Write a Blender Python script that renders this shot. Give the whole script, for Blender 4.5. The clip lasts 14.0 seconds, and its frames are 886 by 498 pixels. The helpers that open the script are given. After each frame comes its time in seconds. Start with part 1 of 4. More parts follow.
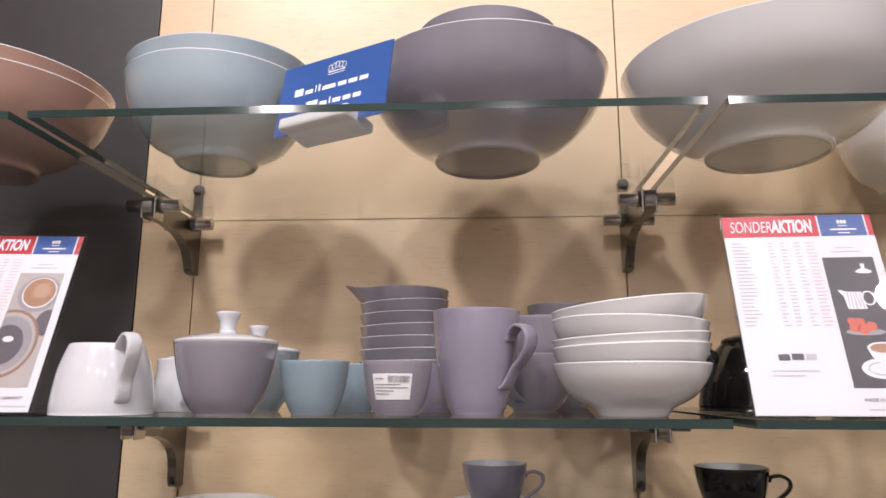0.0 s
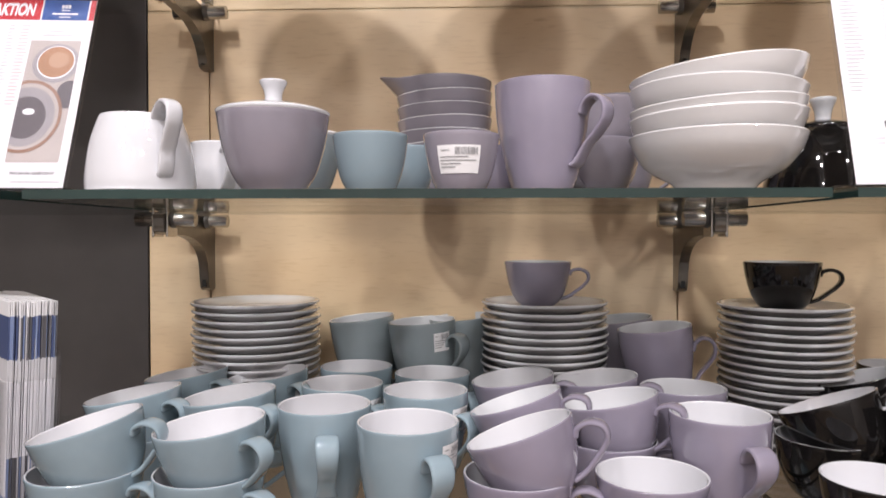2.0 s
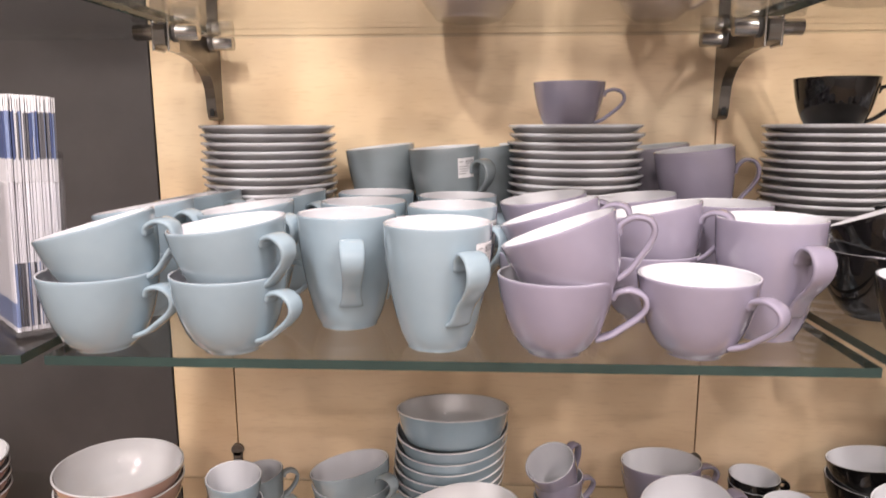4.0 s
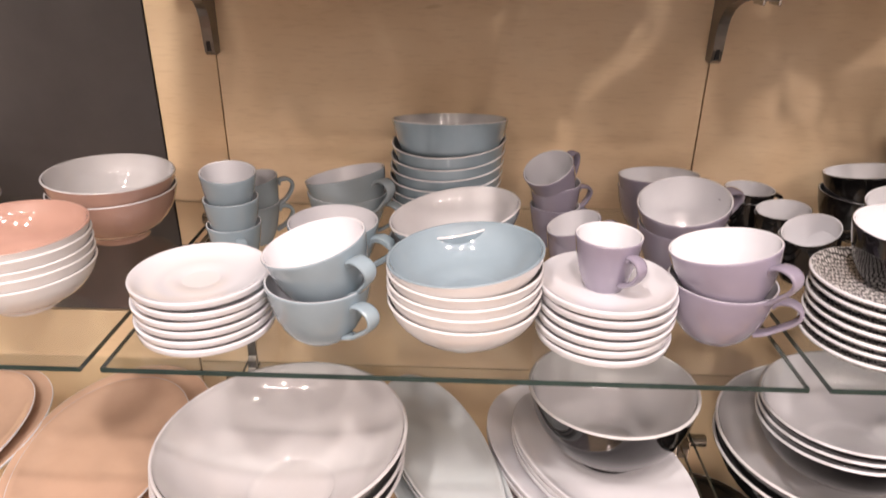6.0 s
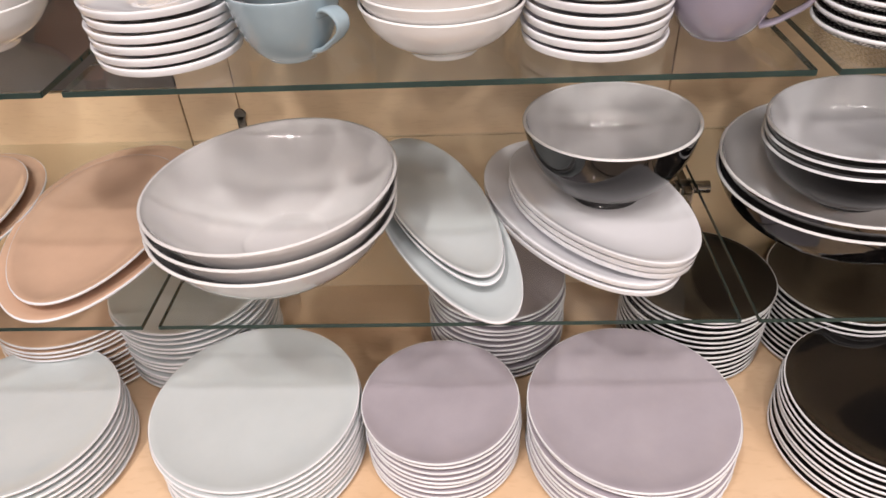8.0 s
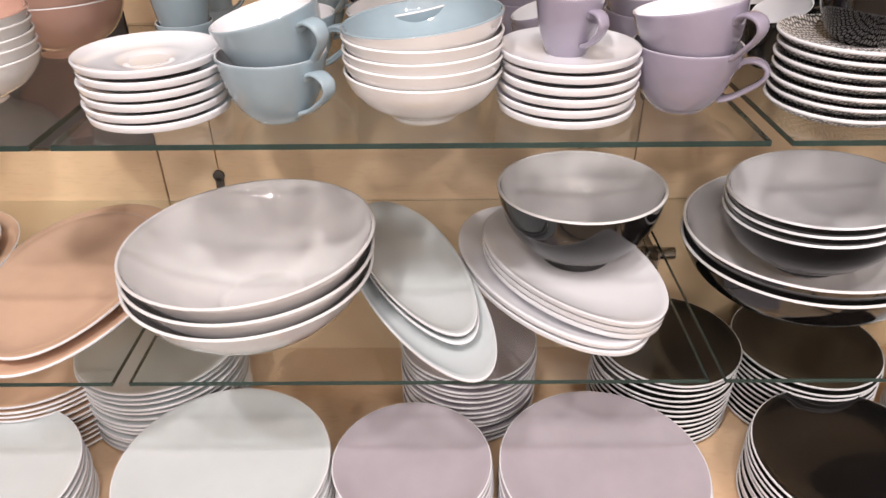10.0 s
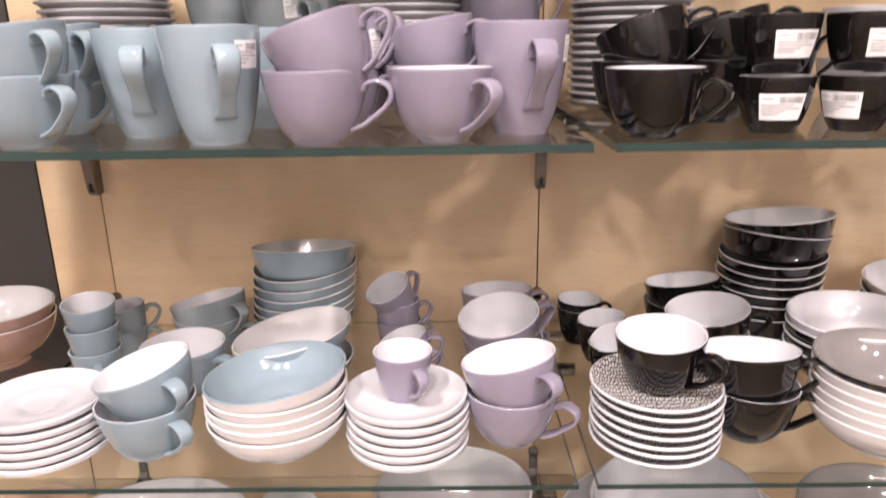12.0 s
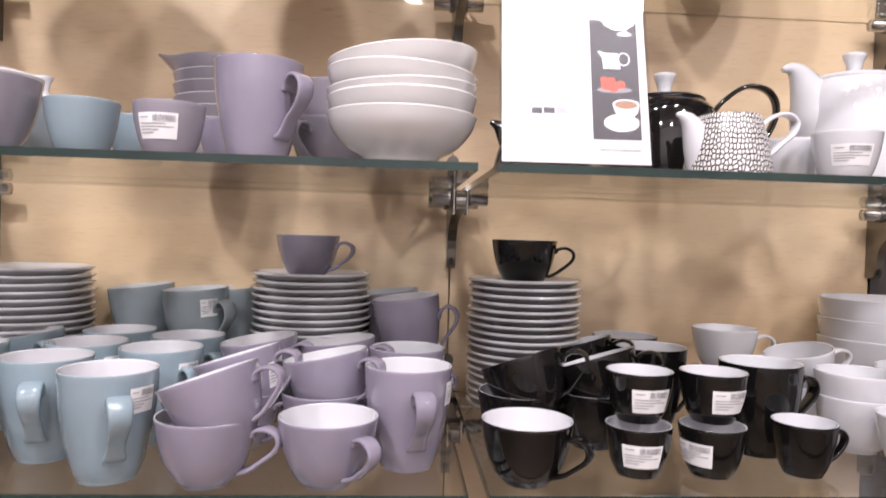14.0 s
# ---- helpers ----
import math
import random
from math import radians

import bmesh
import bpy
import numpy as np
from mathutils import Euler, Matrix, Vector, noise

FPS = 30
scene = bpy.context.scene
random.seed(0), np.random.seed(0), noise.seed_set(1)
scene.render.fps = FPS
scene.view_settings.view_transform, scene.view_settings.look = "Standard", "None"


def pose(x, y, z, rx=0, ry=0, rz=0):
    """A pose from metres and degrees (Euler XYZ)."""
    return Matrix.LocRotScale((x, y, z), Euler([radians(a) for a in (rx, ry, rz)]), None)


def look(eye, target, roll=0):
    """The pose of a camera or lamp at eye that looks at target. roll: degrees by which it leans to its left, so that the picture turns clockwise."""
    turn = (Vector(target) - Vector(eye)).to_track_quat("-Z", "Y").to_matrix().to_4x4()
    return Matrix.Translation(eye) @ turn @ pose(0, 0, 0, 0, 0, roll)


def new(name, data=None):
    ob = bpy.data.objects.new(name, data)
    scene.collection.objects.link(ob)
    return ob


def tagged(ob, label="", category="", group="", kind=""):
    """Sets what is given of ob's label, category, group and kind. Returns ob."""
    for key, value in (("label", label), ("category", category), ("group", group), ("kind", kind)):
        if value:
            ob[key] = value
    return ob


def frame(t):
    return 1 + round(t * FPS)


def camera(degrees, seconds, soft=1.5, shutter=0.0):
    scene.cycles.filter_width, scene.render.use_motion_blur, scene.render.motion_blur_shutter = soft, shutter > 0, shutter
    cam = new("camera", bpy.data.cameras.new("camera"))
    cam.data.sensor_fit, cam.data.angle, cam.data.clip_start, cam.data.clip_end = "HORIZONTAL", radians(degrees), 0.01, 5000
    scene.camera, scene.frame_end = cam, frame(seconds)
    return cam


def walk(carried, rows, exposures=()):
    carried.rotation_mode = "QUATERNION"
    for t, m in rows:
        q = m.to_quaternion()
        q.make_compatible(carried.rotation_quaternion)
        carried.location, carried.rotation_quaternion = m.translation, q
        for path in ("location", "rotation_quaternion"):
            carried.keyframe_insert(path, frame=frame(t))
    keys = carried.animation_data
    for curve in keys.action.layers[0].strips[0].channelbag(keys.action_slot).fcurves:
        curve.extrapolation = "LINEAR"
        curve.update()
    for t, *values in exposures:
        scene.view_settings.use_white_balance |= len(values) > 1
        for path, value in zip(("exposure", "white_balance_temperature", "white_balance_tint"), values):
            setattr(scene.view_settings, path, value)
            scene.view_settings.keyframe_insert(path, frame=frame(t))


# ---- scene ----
cam = camera(65.3, 14.0, shutter=0.3)
PATH = [
    (0, (0.05, -0.027, 1.388), (-0.06, 1.93, 1.785), 0.1),
    (0.5, (0.008, -0.028, 1.389), (-0.08, 1.931, 1.782), 0.8),
    (1, (0.0, -0.01, 1.383), (-0.006, 1.973, 1.64), 0.8),
    (1.5, (-0.012, 0.01, 1.353), (-0.107, 2.006, 1.442), 0.6),
    (2, (-0.018, 0.027, 1.33), (-0.098, 2.025, 1.29), 0.0),
    (2.2, (-0.02, 0.027, 1.323), (-0.097, 2.024, 1.255), -0.1),
    (4.3, (-0.039, 0.068, 1.227), (-0.153, 2.02, 0.807), -0.1),
    (4.4, (-0.038, 0.063, 1.218), (-0.176, 2.008, 0.773), -0.2),
    (4.5, (-0.042, 0.064, 1.213), (-0.193, 1.999, 0.731), -0.5),
    (5, (-0.051, 0.059, 1.18), (-0.152, 1.963, 0.576), 0.2),
    (5.5, (-0.052, 0.056, 1.151), (-0.146, 1.917, 0.427), -0.1),
    (6, (-0.051, 0.054, 1.114), (-0.103, 1.867, 0.27), 0.7),
    (6.5, (-0.049, 0.054, 1.075), (-0.112, 1.789, 0.083), -0.7),
    (7, (-0.024, 0.049, 1.043), (-0.112, 1.692, -0.093), -2.7),
    (7.5, (-0.024, 0.032, 1.004), (-0.106, 1.626, -0.201), -2.9),
    (7.7, (-0.02, 0.029, 0.999), (-0.123, 1.597, -0.238), -3.3),
    (10, (-0.028, 0.005, 0.999), (-0.036, 1.697, -0.067), -0.5),
    (10.4, (-0.021, 0.009, 1.053), (0.013, 1.721, 0.02), 0.0),
    (10.5, (-0.017, 0.011, 1.065), (0.027, 1.751, 0.079), -0.3),
    (11, (0.023, 0.004, 1.109), (0.03, 1.834, 0.303), -1.7),
    (11.5, (0.08, -0.009, 1.119), (0.114, 1.863, 0.417), -0.6),
    (12, (0.131, -0.013, 1.162), (0.104, 1.904, 0.591), -1.0),
    (12.5, (0.15, -0.022, 1.218), (0.217, 1.938, 0.827), 2.0),
    (13, (0.166, -0.033, 1.26), (0.237, 1.955, 1.051), 1.3),
    (13.5, (0.173, -0.037, 1.278), (0.255, 1.955, 1.124), 1.7),
    (14, (0.181, -0.035, 1.304), (0.31, 1.96, 1.261), 1.6),
]
walk(cam, [(t, look(eye, target, roll)) for t, eye, target, roll in PATH],
     [(0, -0.9, 6350, 14), (1, -0.85, 6350, 13), (2.2, -0.6, 6350, 12), (4.5, 0.1, 6850, 18), (5.5, -0.05, 7100, 20), (6, -0.04, 7150, 20), (7.5, -0.24, 6750, 13), (10, -0.02, 6750, 14), (11, 0.08, 6900, 20), (12.5, 0.12, 6750, 19), (13, 0.08, 6350, 17), (13.5, -0.14, 6300, 16), (14, -0.42, 6300, 17)])

# ---- world and lights ----
world = bpy.data.worlds.new("shop_air")
scene.world = world
world.use_nodes = True
world.node_tree.nodes["Background"].inputs[0].default_value = (1.0, 0.94, 0.91, 1)
world.node_tree.nodes["Background"].inputs[1].default_value = 0.25


def spot(name, eye, target, watts, size_deg=60, radius=0.05, colour=(1.0, 0.92, 0.905)):
    data = bpy.data.lights.new(name, "SPOT")
    data.energy, data.spot_size, data.spot_blend = watts, radians(size_deg), 0.5
    data.shadow_soft_size, data.color = radius, colour
    ob = new(name, data)
    ob.matrix_world = look(eye, target)
    return ob


def panel_light(name, eye, target, watts, sx, sy, colour=(1.0, 0.94, 0.93)):
    data = bpy.data.lights.new(name, "AREA")
    data.shape, data.size, data.size_y, data.energy, data.color = "RECTANGLE", sx, sy, watts, colour
    ob = new(name, data)
    ob.matrix_world = look(eye, target)
    return ob


for lx, ly, tx, tz, watts, cone in ((-0.66, -0.62, -0.05, 1.25, 150, 84), (-0.02, -0.64, 0.30, 1.15, 84, 80), (0.78, -0.62, 0.62, 1.20, 78, 80)):
    spot("ceiling_spot", (lx, ly, 3.0), (tx, 0.75, tz), watts, cone, 0.075, (1.0, 0.94, 0.935))
# Unseen spots added to brighten the lower shelves and streak their back wall.
for lx, tx, watts in ((-0.75, -0.20, 85), (1.50, 0.40, 95)):
    spot("back_spot", (lx, -1.30, 3.0), (tx, 0.85, 0.62), watts, 40, 0.06, (1.0, 0.90, 0.87))
for lx, ly in ((-1.1, -2.5), (0.25, -3.0), (1.4, -2.6)):
    spot("far_spot", (lx, ly, 2.95), (0.1, 0.8, 1.35), 62, 54, 0.05, (1.0, 0.92, 0.90))
# Unseen panel, added as soft fill that bounces off the front wall.
panel_light("wall_washer", (0.0, -2.5, 2.95), (0.0, -3.5, 1.3), 165, 3.6, 0.3)
scene.view_settings.exposure = 0.0


# ---- materials ----
def material(name):
    m = bpy.data.materials.new(name)
    m.use_nodes = True
    nt = m.node_tree
    return m, nt, nt.nodes["Principled BSDF"]


def noise_node(nt, scale, detail=3.0, rough=0.5, stretch=(1, 1, 1)):
    tc = nt.nodes.new("ShaderNodeTexCoord")
    mp = nt.nodes.new("ShaderNodeMapping")
    mp.inputs["Scale"].default_value = stretch
    n = nt.nodes.new("ShaderNodeTexNoise")
    n.inputs["Scale"].default_value, n.inputs["Detail"].default_value, n.inputs["Roughness"].default_value = scale, detail, rough
    nt.links.new(tc.outputs["Object"], mp.inputs["Vector"])
    nt.links.new(mp.outputs["Vector"], n.inputs["Vector"])
    return n


def ramp(nt, source, stops):
    r = nt.nodes.new("ShaderNodeValToRGB")
    while len(r.color_ramp.elements) < len(stops):
        r.color_ramp.elements.new(0.5)
    for e, (p, c) in zip(r.color_ramp.elements, stops):
        e.position, e.color = p, (*c, 1)
    nt.links.new(source, r.inputs["Fac"])
    return r


def bump(nt, bsdf, source, strength, dist=0.001):
    b = nt.nodes.new("ShaderNodeBump")
    b.inputs["Strength"].default_value, b.inputs["Distance"].default_value = strength, dist
    nt.links.new(source, b.inputs["Height"])
    nt.links.new(b.outputs["Normal"], bsdf.inputs["Normal"])
    return b


def shade(c, k):
    return tuple(min(1.0, v * k) for v in c)


def glaze(name, colour, rough=0.055, vary=0.06, coat=0.8):
    m, nt, p = material(name)
    big = noise_node(nt, 14, 4, 0.6)
    info = nt.nodes.new("ShaderNodeObjectInfo")
    r = ramp(nt, big.outputs["Fac"], [(0.3, shade(colour, 1 - vary)), (0.7, shade(colour, 1 + vary))])
    hsv = nt.nodes.new("ShaderNodeHueSaturation")
    mr = nt.nodes.new("ShaderNodeMapRange")
    mr.inputs["To Min"].default_value, mr.inputs["To Max"].default_value = 0.94, 1.05
    nt.links.new(info.outputs["Random"], mr.inputs["Value"])
    nt.links.new(mr.outputs["Result"], hsv.inputs["Value"])
    nt.links.new(r.outputs["Color"], hsv.inputs["Color"])
    nt.links.new(hsv.outputs["Color"], p.inputs["Base Color"])
    fine = noise_node(nt, 160, 2)
    rr = nt.nodes.new("ShaderNodeMapRange")
    rr.inputs["To Min"].default_value, rr.inputs["To Max"].default_value = rough * 0.7, rough * 1.5
    nt.links.new(fine.outputs["Fac"], rr.inputs["Value"])
    nt.links.new(rr.outputs["Result"], p.inputs["Roughness"])
    p.inputs["Coat Weight"].default_value, p.inputs["Coat Roughness"].default_value = coat, 0.02
    wob = noise_node(nt, 80, 2)
    bump(nt, p, wob.outputs["Fac"], 0.035, 0.0015)
    return m


BLUE = glaze("pale_blue_glaze", (0.252, 0.333, 0.378))
TEAL = glaze("grey_blue_glaze", (0.26, 0.31, 0.33))
LILAC = glaze("lilac_glaze", (0.262, 0.24, 0.308))
PLUM = glaze("grey_plum_glaze", (0.275, 0.255, 0.30))
ROSE = glaze("pale_lilac_glaze", (0.375, 0.345, 0.385))
SKY = glaze("light_blue_glaze", (0.37, 0.45, 0.50))
SALMON = glaze("salmon_glaze", (0.44, 0.268, 0.215))
PEACH = glaze("peach_glaze", (0.58, 0.395, 0.285))
WHITE = glaze("white_porcelain", (0.665, 0.675, 0.705), vary=0.02)
CREAM = glaze("cream_porcelain", (0.69, 0.685, 0.685), vary=0.02)
BLACK = glaze("black_glaze", (0.006, 0.0055, 0.0055), rough=0.06, vary=0.2, coat=0.2)
GREY = glaze("light_grey_glaze", (0.60, 0.597, 0.605), vary=0.03)
PALE = glaze("pale_grey_blue_glaze", (0.50, 0.55, 0.565), vary=0.03)
DKGREY = glaze("dark_grey_glaze", (0.20, 0.19, 0.185))
MIDGREY = glaze("mid_grey_glaze", (0.47, 0.455, 0.455))


def crackle_glaze(name, scale, line, around=0.0, stretch=(1.25, 0.85, 1)):
    """White glaze with a net of black lines; with around, the net is wrapped round the upright axis at that radius."""
    m, nt, p = material(name)
    tc = nt.nodes.new("ShaderNodeTexCoord")
    sep = nt.nodes.new("ShaderNodeSeparateXYZ")
    com = nt.nodes.new("ShaderNodeCombineXYZ")
    nt.links.new(tc.outputs["Object"], sep.inputs["Vector"])
    if around:
        turn, wide = nt.nodes.new("ShaderNodeMath"), nt.nodes.new("ShaderNodeMath")
        turn.operation, wide.operation, wide.inputs[1].default_value = "ARCTAN2", "MULTIPLY", around
        nt.links.new(sep.outputs["Y"], turn.inputs[0])
        nt.links.new(sep.outputs["X"], turn.inputs[1])
        nt.links.new(turn.outputs[0], wide.inputs[0])
        nt.links.new(wide.outputs[0], com.inputs["X"])
        nt.links.new(sep.outputs["Z"], com.inputs["Y"])
    else:
        nt.links.new(sep.outputs["X"], com.inputs["X"])
        nt.links.new(sep.outputs["Y"], com.inputs["Y"])
    mp = nt.nodes.new("ShaderNodeMapping")
    mp.inputs["Scale"].default_value = stretch
    v = nt.nodes.new("ShaderNodeTexVoronoi")
    v.voronoi_dimensions, v.feature = "2D", "DISTANCE_TO_EDGE"
    v.inputs["Scale"].default_value, v.inputs["Randomness"].default_value = scale, 0.62
    nt.links.new(com.outputs["Vector"], mp.inputs["Vector"])
    nt.links.new(mp.outputs["Vector"], v.inputs["Vector"])
    r = ramp(nt, v.outputs["Distance"], [(line, (0.015, 0.015, 0.015)), (line * 1.6, (0.76, 0.745, 0.73))])
    nt.links.new(r.outputs["Color"], p.inputs["Base Color"])
    p.inputs["Roughness"].default_value = 0.3
    bump(nt, p, r.outputs["Color"], 0.2, 0.0006)
    return m


CRACKLE = crackle_glaze("crackle_glaze", 235, 0.11, 0.036)
CRACKLE_FINE = crackle_glaze("fine_crackle_glaze", 210, 0.135, stretch=(1.5, 0.62, 1))


def wood(name, a, b, c, rough=0.42):
    """Sliced birch veneer: broad soft figure, faint lines along the grain, fine pores and a few small dark knots."""
    m, nt, p = material(name)
    info = nt.nodes.new("ShaderNodeObjectInfo")

    def layer(scale, detail, stretch, stops):
        n = noise_node(nt, scale, detail, 0.55, stretch)
        n.noise_dimensions = "4D"
        mul = nt.nodes.new("ShaderNodeMath")
        mul.operation, mul.inputs[1].default_value = "MULTIPLY", 37.0
        nt.links.new(info.outputs["Random"], mul.inputs[0])
        nt.links.new(mul.outputs[0], n.inputs["W"])
        return n, ramp(nt, n.outputs["Fac"], stops)

    def over(first, second, how, fac):
        mix = nt.nodes.new("ShaderNodeMixRGB")
        mix.blend_type, mix.inputs["Fac"].default_value = how, fac
        nt.links.new(first, mix.inputs["Color1"])
        nt.links.new(second, mix.inputs["Color2"])
        return mix.outputs["Color"]

    figure, r1 = layer(4.2, 4, (1.0, 1, 1.5), [(0.28, a), (0.52, b), (0.78, c)])
    lines, r2 = layer(9, 4, (0.8, 6, 13), [(0.30, (0.90, 0.87, 0.83)), (0.60, (1, 1, 1))])
    pores, r3 = layer(60, 2, (0.7, 2, 5), [(0.34, (0.90, 0.87, 0.84)), (0.46, (1, 1, 1))])
    knots, r4 = layer(11, 2, (0.8, 1, 2.8), [(0.735, (1, 1, 1)), (0.80, (0.66, 0.54, 0.42))])
    col = over(r1.outputs["Color"], r2.outputs["Color"], "MULTIPLY", 0.18)
    col = over(col, r3.outputs["Color"], "MULTIPLY", 0.55)
    col = over(col, r4.outputs["Color"], "MULTIPLY", 0.9)
    nt.links.new(col, p.inputs["Base Color"])
    p.inputs["Roughness"].default_value = rough
    bump(nt, p, pores.outputs["Fac"], 0.08, 0.0005)
    return m


BIRCH = wood("birch_veneer", (0.71, 0.515, 0.315), (0.79, 0.60, 0.392), (0.85, 0.68, 0.48))
BOARD = wood("birch_board", (0.55, 0.37, 0.22), (0.66, 0.48, 0.32), (0.72, 0.55, 0.38))


def plain(name, colour, rough=0.5, metal=0.0, vary=0.08, scale=20, fine=0.05):
    m, nt, p = material(name)
    n = noise_node(nt, scale, 4, 0.6)
    r = ramp(nt, n.outputs["Fac"], [(0.3, shade(colour, 1 - vary)), (0.7, shade(colour, 1 + vary))])
    nt.links.new(r.outputs["Color"], p.inputs["Base Color"])
    p.inputs["Roughness"].default_value, p.inputs["Metallic"].default_value = rough, metal
    f = noise_node(nt, scale * 14, 2)
    bump(nt, p, f.outputs["Fac"], fine, 0.0005)
    return m


SLATE = plain("dark_grey_paint", (0.055, 0.049, 0.048), 0.45)
STEEL = plain("brushed_steel", (0.52, 0.50, 0.47), 0.20, 1.0, 0.06, 60)
NICKEL = plain("satin_nickel", (0.24, 0.225, 0.205), 0.28, 1.0, 0.08, 60)
DARKSTEEL = plain("dark_steel", (0.20, 0.19, 0.18), 0.35, 1.0, 0.1, 60)
SLOT = plain("black_slot", (0.01, 0.01, 0.01), 0.6)
GAP = plain("brown_joint", (0.10, 0.065, 0.04), 0.7)
PAPER = plain("white_paper", (0.82, 0.82, 0.83), 0.4, vary=0.01)
RED = plain("red_print", (0.55, 0.03, 0.04), 0.35, vary=0.03)
NAVY = plain("blue_print", (0.04, 0.105, 0.34), 0.3, vary=0.04)
INK = plain("grey_ink", (0.12, 0.12, 0.13), 0.5)
SOFTBLUE = plain("soft_blue_print", (0.22, 0.28, 0.45), 0.4)
LABELINK = plain("label_ink", (0.28, 0.28, 0.29), 0.5)
DUSKBLUE = plain("dusk_blue_print", (0.07, 0.095, 0.20), 0.35)
FAINT = plain("faint_ink", (0.55, 0.55, 0.57), 0.5)
PINKINK = plain("pink_ink", (0.74, 0.57, 0.57), 0.5)
PHOTODARK = plain("dark_photo", (0.06, 0.055, 0.06), 0.35)
PHOTOTAN = plain("tan_photo", (0.50, 0.45, 0.42), 0.35)
PHOTOBROWN = plain("brown_photo", (0.33, 0.20, 0.14), 0.35)
PHOTODUSK = plain("dusk_photo", (0.13, 0.115, 0.125), 0.35)
PHOTOGREY = plain("grey_photo", (0.36, 0.34, 0.35), 0.35)
COFFEE = plain("coffee_photo", (0.42, 0.23, 0.13), 0.35)
FRUIT = plain("strawberry_photo", (0.70, 0.14, 0.08), 0.35)
WHITEPRINT = plain("white_print", (0.85, 0.85, 0.87), 0.4, vary=0.01)
CARPET = plain("shop_floor", (0.27, 0.20, 0.14), 0.5)
CEILING = plain("white_ceiling", (0.75, 0.74, 0.72), 0.8)
PLASTER = plain("shop_wall_paint", (0.52, 0.50, 0.48), 0.8)


def sheet_glass(name, tint, least=0.035):
    """Clear sheet: it lets light through and mirrors more the flatter the view on it."""
    m, nt, p = material(name)
    nt.nodes.remove(p)
    out = nt.nodes["Material Output"]
    tr, gl, lw, mx = (nt.nodes.new("ShaderNode" + n) for n in ("BsdfTransparent", "BsdfGlossy", "LayerWeight", "MixShader"))
    pw, ma = nt.nodes.new("ShaderNodeMath"), nt.nodes.new("ShaderNodeMath")
    lw.inputs["Blend"].default_value = 0.5
    pw.operation, pw.inputs[1].default_value = "POWER", 4.5
    ma.operation, ma.inputs[1].default_value, ma.inputs[2].default_value = "MULTIPLY_ADD", 0.9, least
    tr.inputs["Color"].default_value = (*tint, 1)
    gl.inputs["Roughness"].default_value = 0.015
    nt.links.new(lw.outputs["Facing"], pw.inputs[0])
    nt.links.new(pw.outputs[0], ma.inputs[0])
    nt.links.new(ma.outputs[0], mx.inputs["Fac"])
    nt.links.new(tr.outputs["BSDF"], mx.inputs[1])
    nt.links.new(gl.outputs["BSDF"], mx.inputs[2])
    nt.links.new(mx.outputs["Shader"], out.inputs["Surface"])
    return m


GLASS = sheet_glass("shelf_glass", (0.965, 0.98, 0.972))
ACRYLIC = sheet_glass("clear_acrylic", (0.97, 0.97, 0.98), 0.03)
EDGE = plain("green_glass_edge", (0.022, 0.042, 0.038), 0.10, vary=0.3, scale=9)


# ---- mesh helpers ----
def mesh_of(bm, name, mats, smooth=True):
    me = bpy.data.meshes.new(name)
    bm.normal_update()
    bm.to_mesh(me)
    bm.free()
    for m in mats if isinstance(mats, (list, tuple)) else [mats]:
        me.materials.append(m)
    if smooth:
        me.polygons.foreach_set("use_smooth", [True] * len(me.polygons))
    return me


def part(name, bm_or_mesh, mat, parent, label="", smooth=True, m=None):
    me = bm_or_mesh if isinstance(bm_or_mesh, bpy.types.Mesh) else mesh_of(bm_or_mesh, name, mat, smooth)
    ob = new(name, me)
    ob.parent = parent
    if m is not None:
        ob.matrix_basis = m
    if label:
        tagged(ob, label)
    return ob


def box(bm, cx, cy, cz, sx, sy, sz, bevel=0.0, mat=0):
    vs = bmesh.ops.create_cube(bm, size=1, matrix=Matrix.LocRotScale((cx, cy, cz), None, (sx, sy, sz)))["verts"]
    faces = {f for v in vs for f in v.link_faces}
    if bevel:
        r = bmesh.ops.bevel(bm, geom=list({e for v in vs for e in v.link_edges}), offset=bevel, segments=2, affect="EDGES", profile=0.5)
        faces = set(r["faces"]) | {f for f in faces if f.is_valid}
    for f in faces:
        f.material_index = mat
    return bm


def boxed(cx, cy, cz, sx, sy, sz, bevel=0.0):
    return box(bmesh.new(), cx, cy, cz, sx, sy, sz, bevel)


def smooth_line(points, n=6):
    """Catmull-Rom through 2D points."""
    out = []
    P = [points[0], *points, points[-1]]
    for i in range(1, len(P) - 2):
        a, b, c, d = P[i - 1], P[i], P[i + 1], P[i + 2]
        for k in range(n):
            t = k / n
            out.append(tuple(0.5 * (2 * b[j] + (c[j] - a[j]) * t + (2 * a[j] - 5 * b[j] + 4 * c[j] - d[j]) * t * t
                                    + (3 * b[j] - a[j] - 3 * c[j] + d[j]) * t ** 3) for j in range(len(b))))
    return out + [tuple(points[-1])]


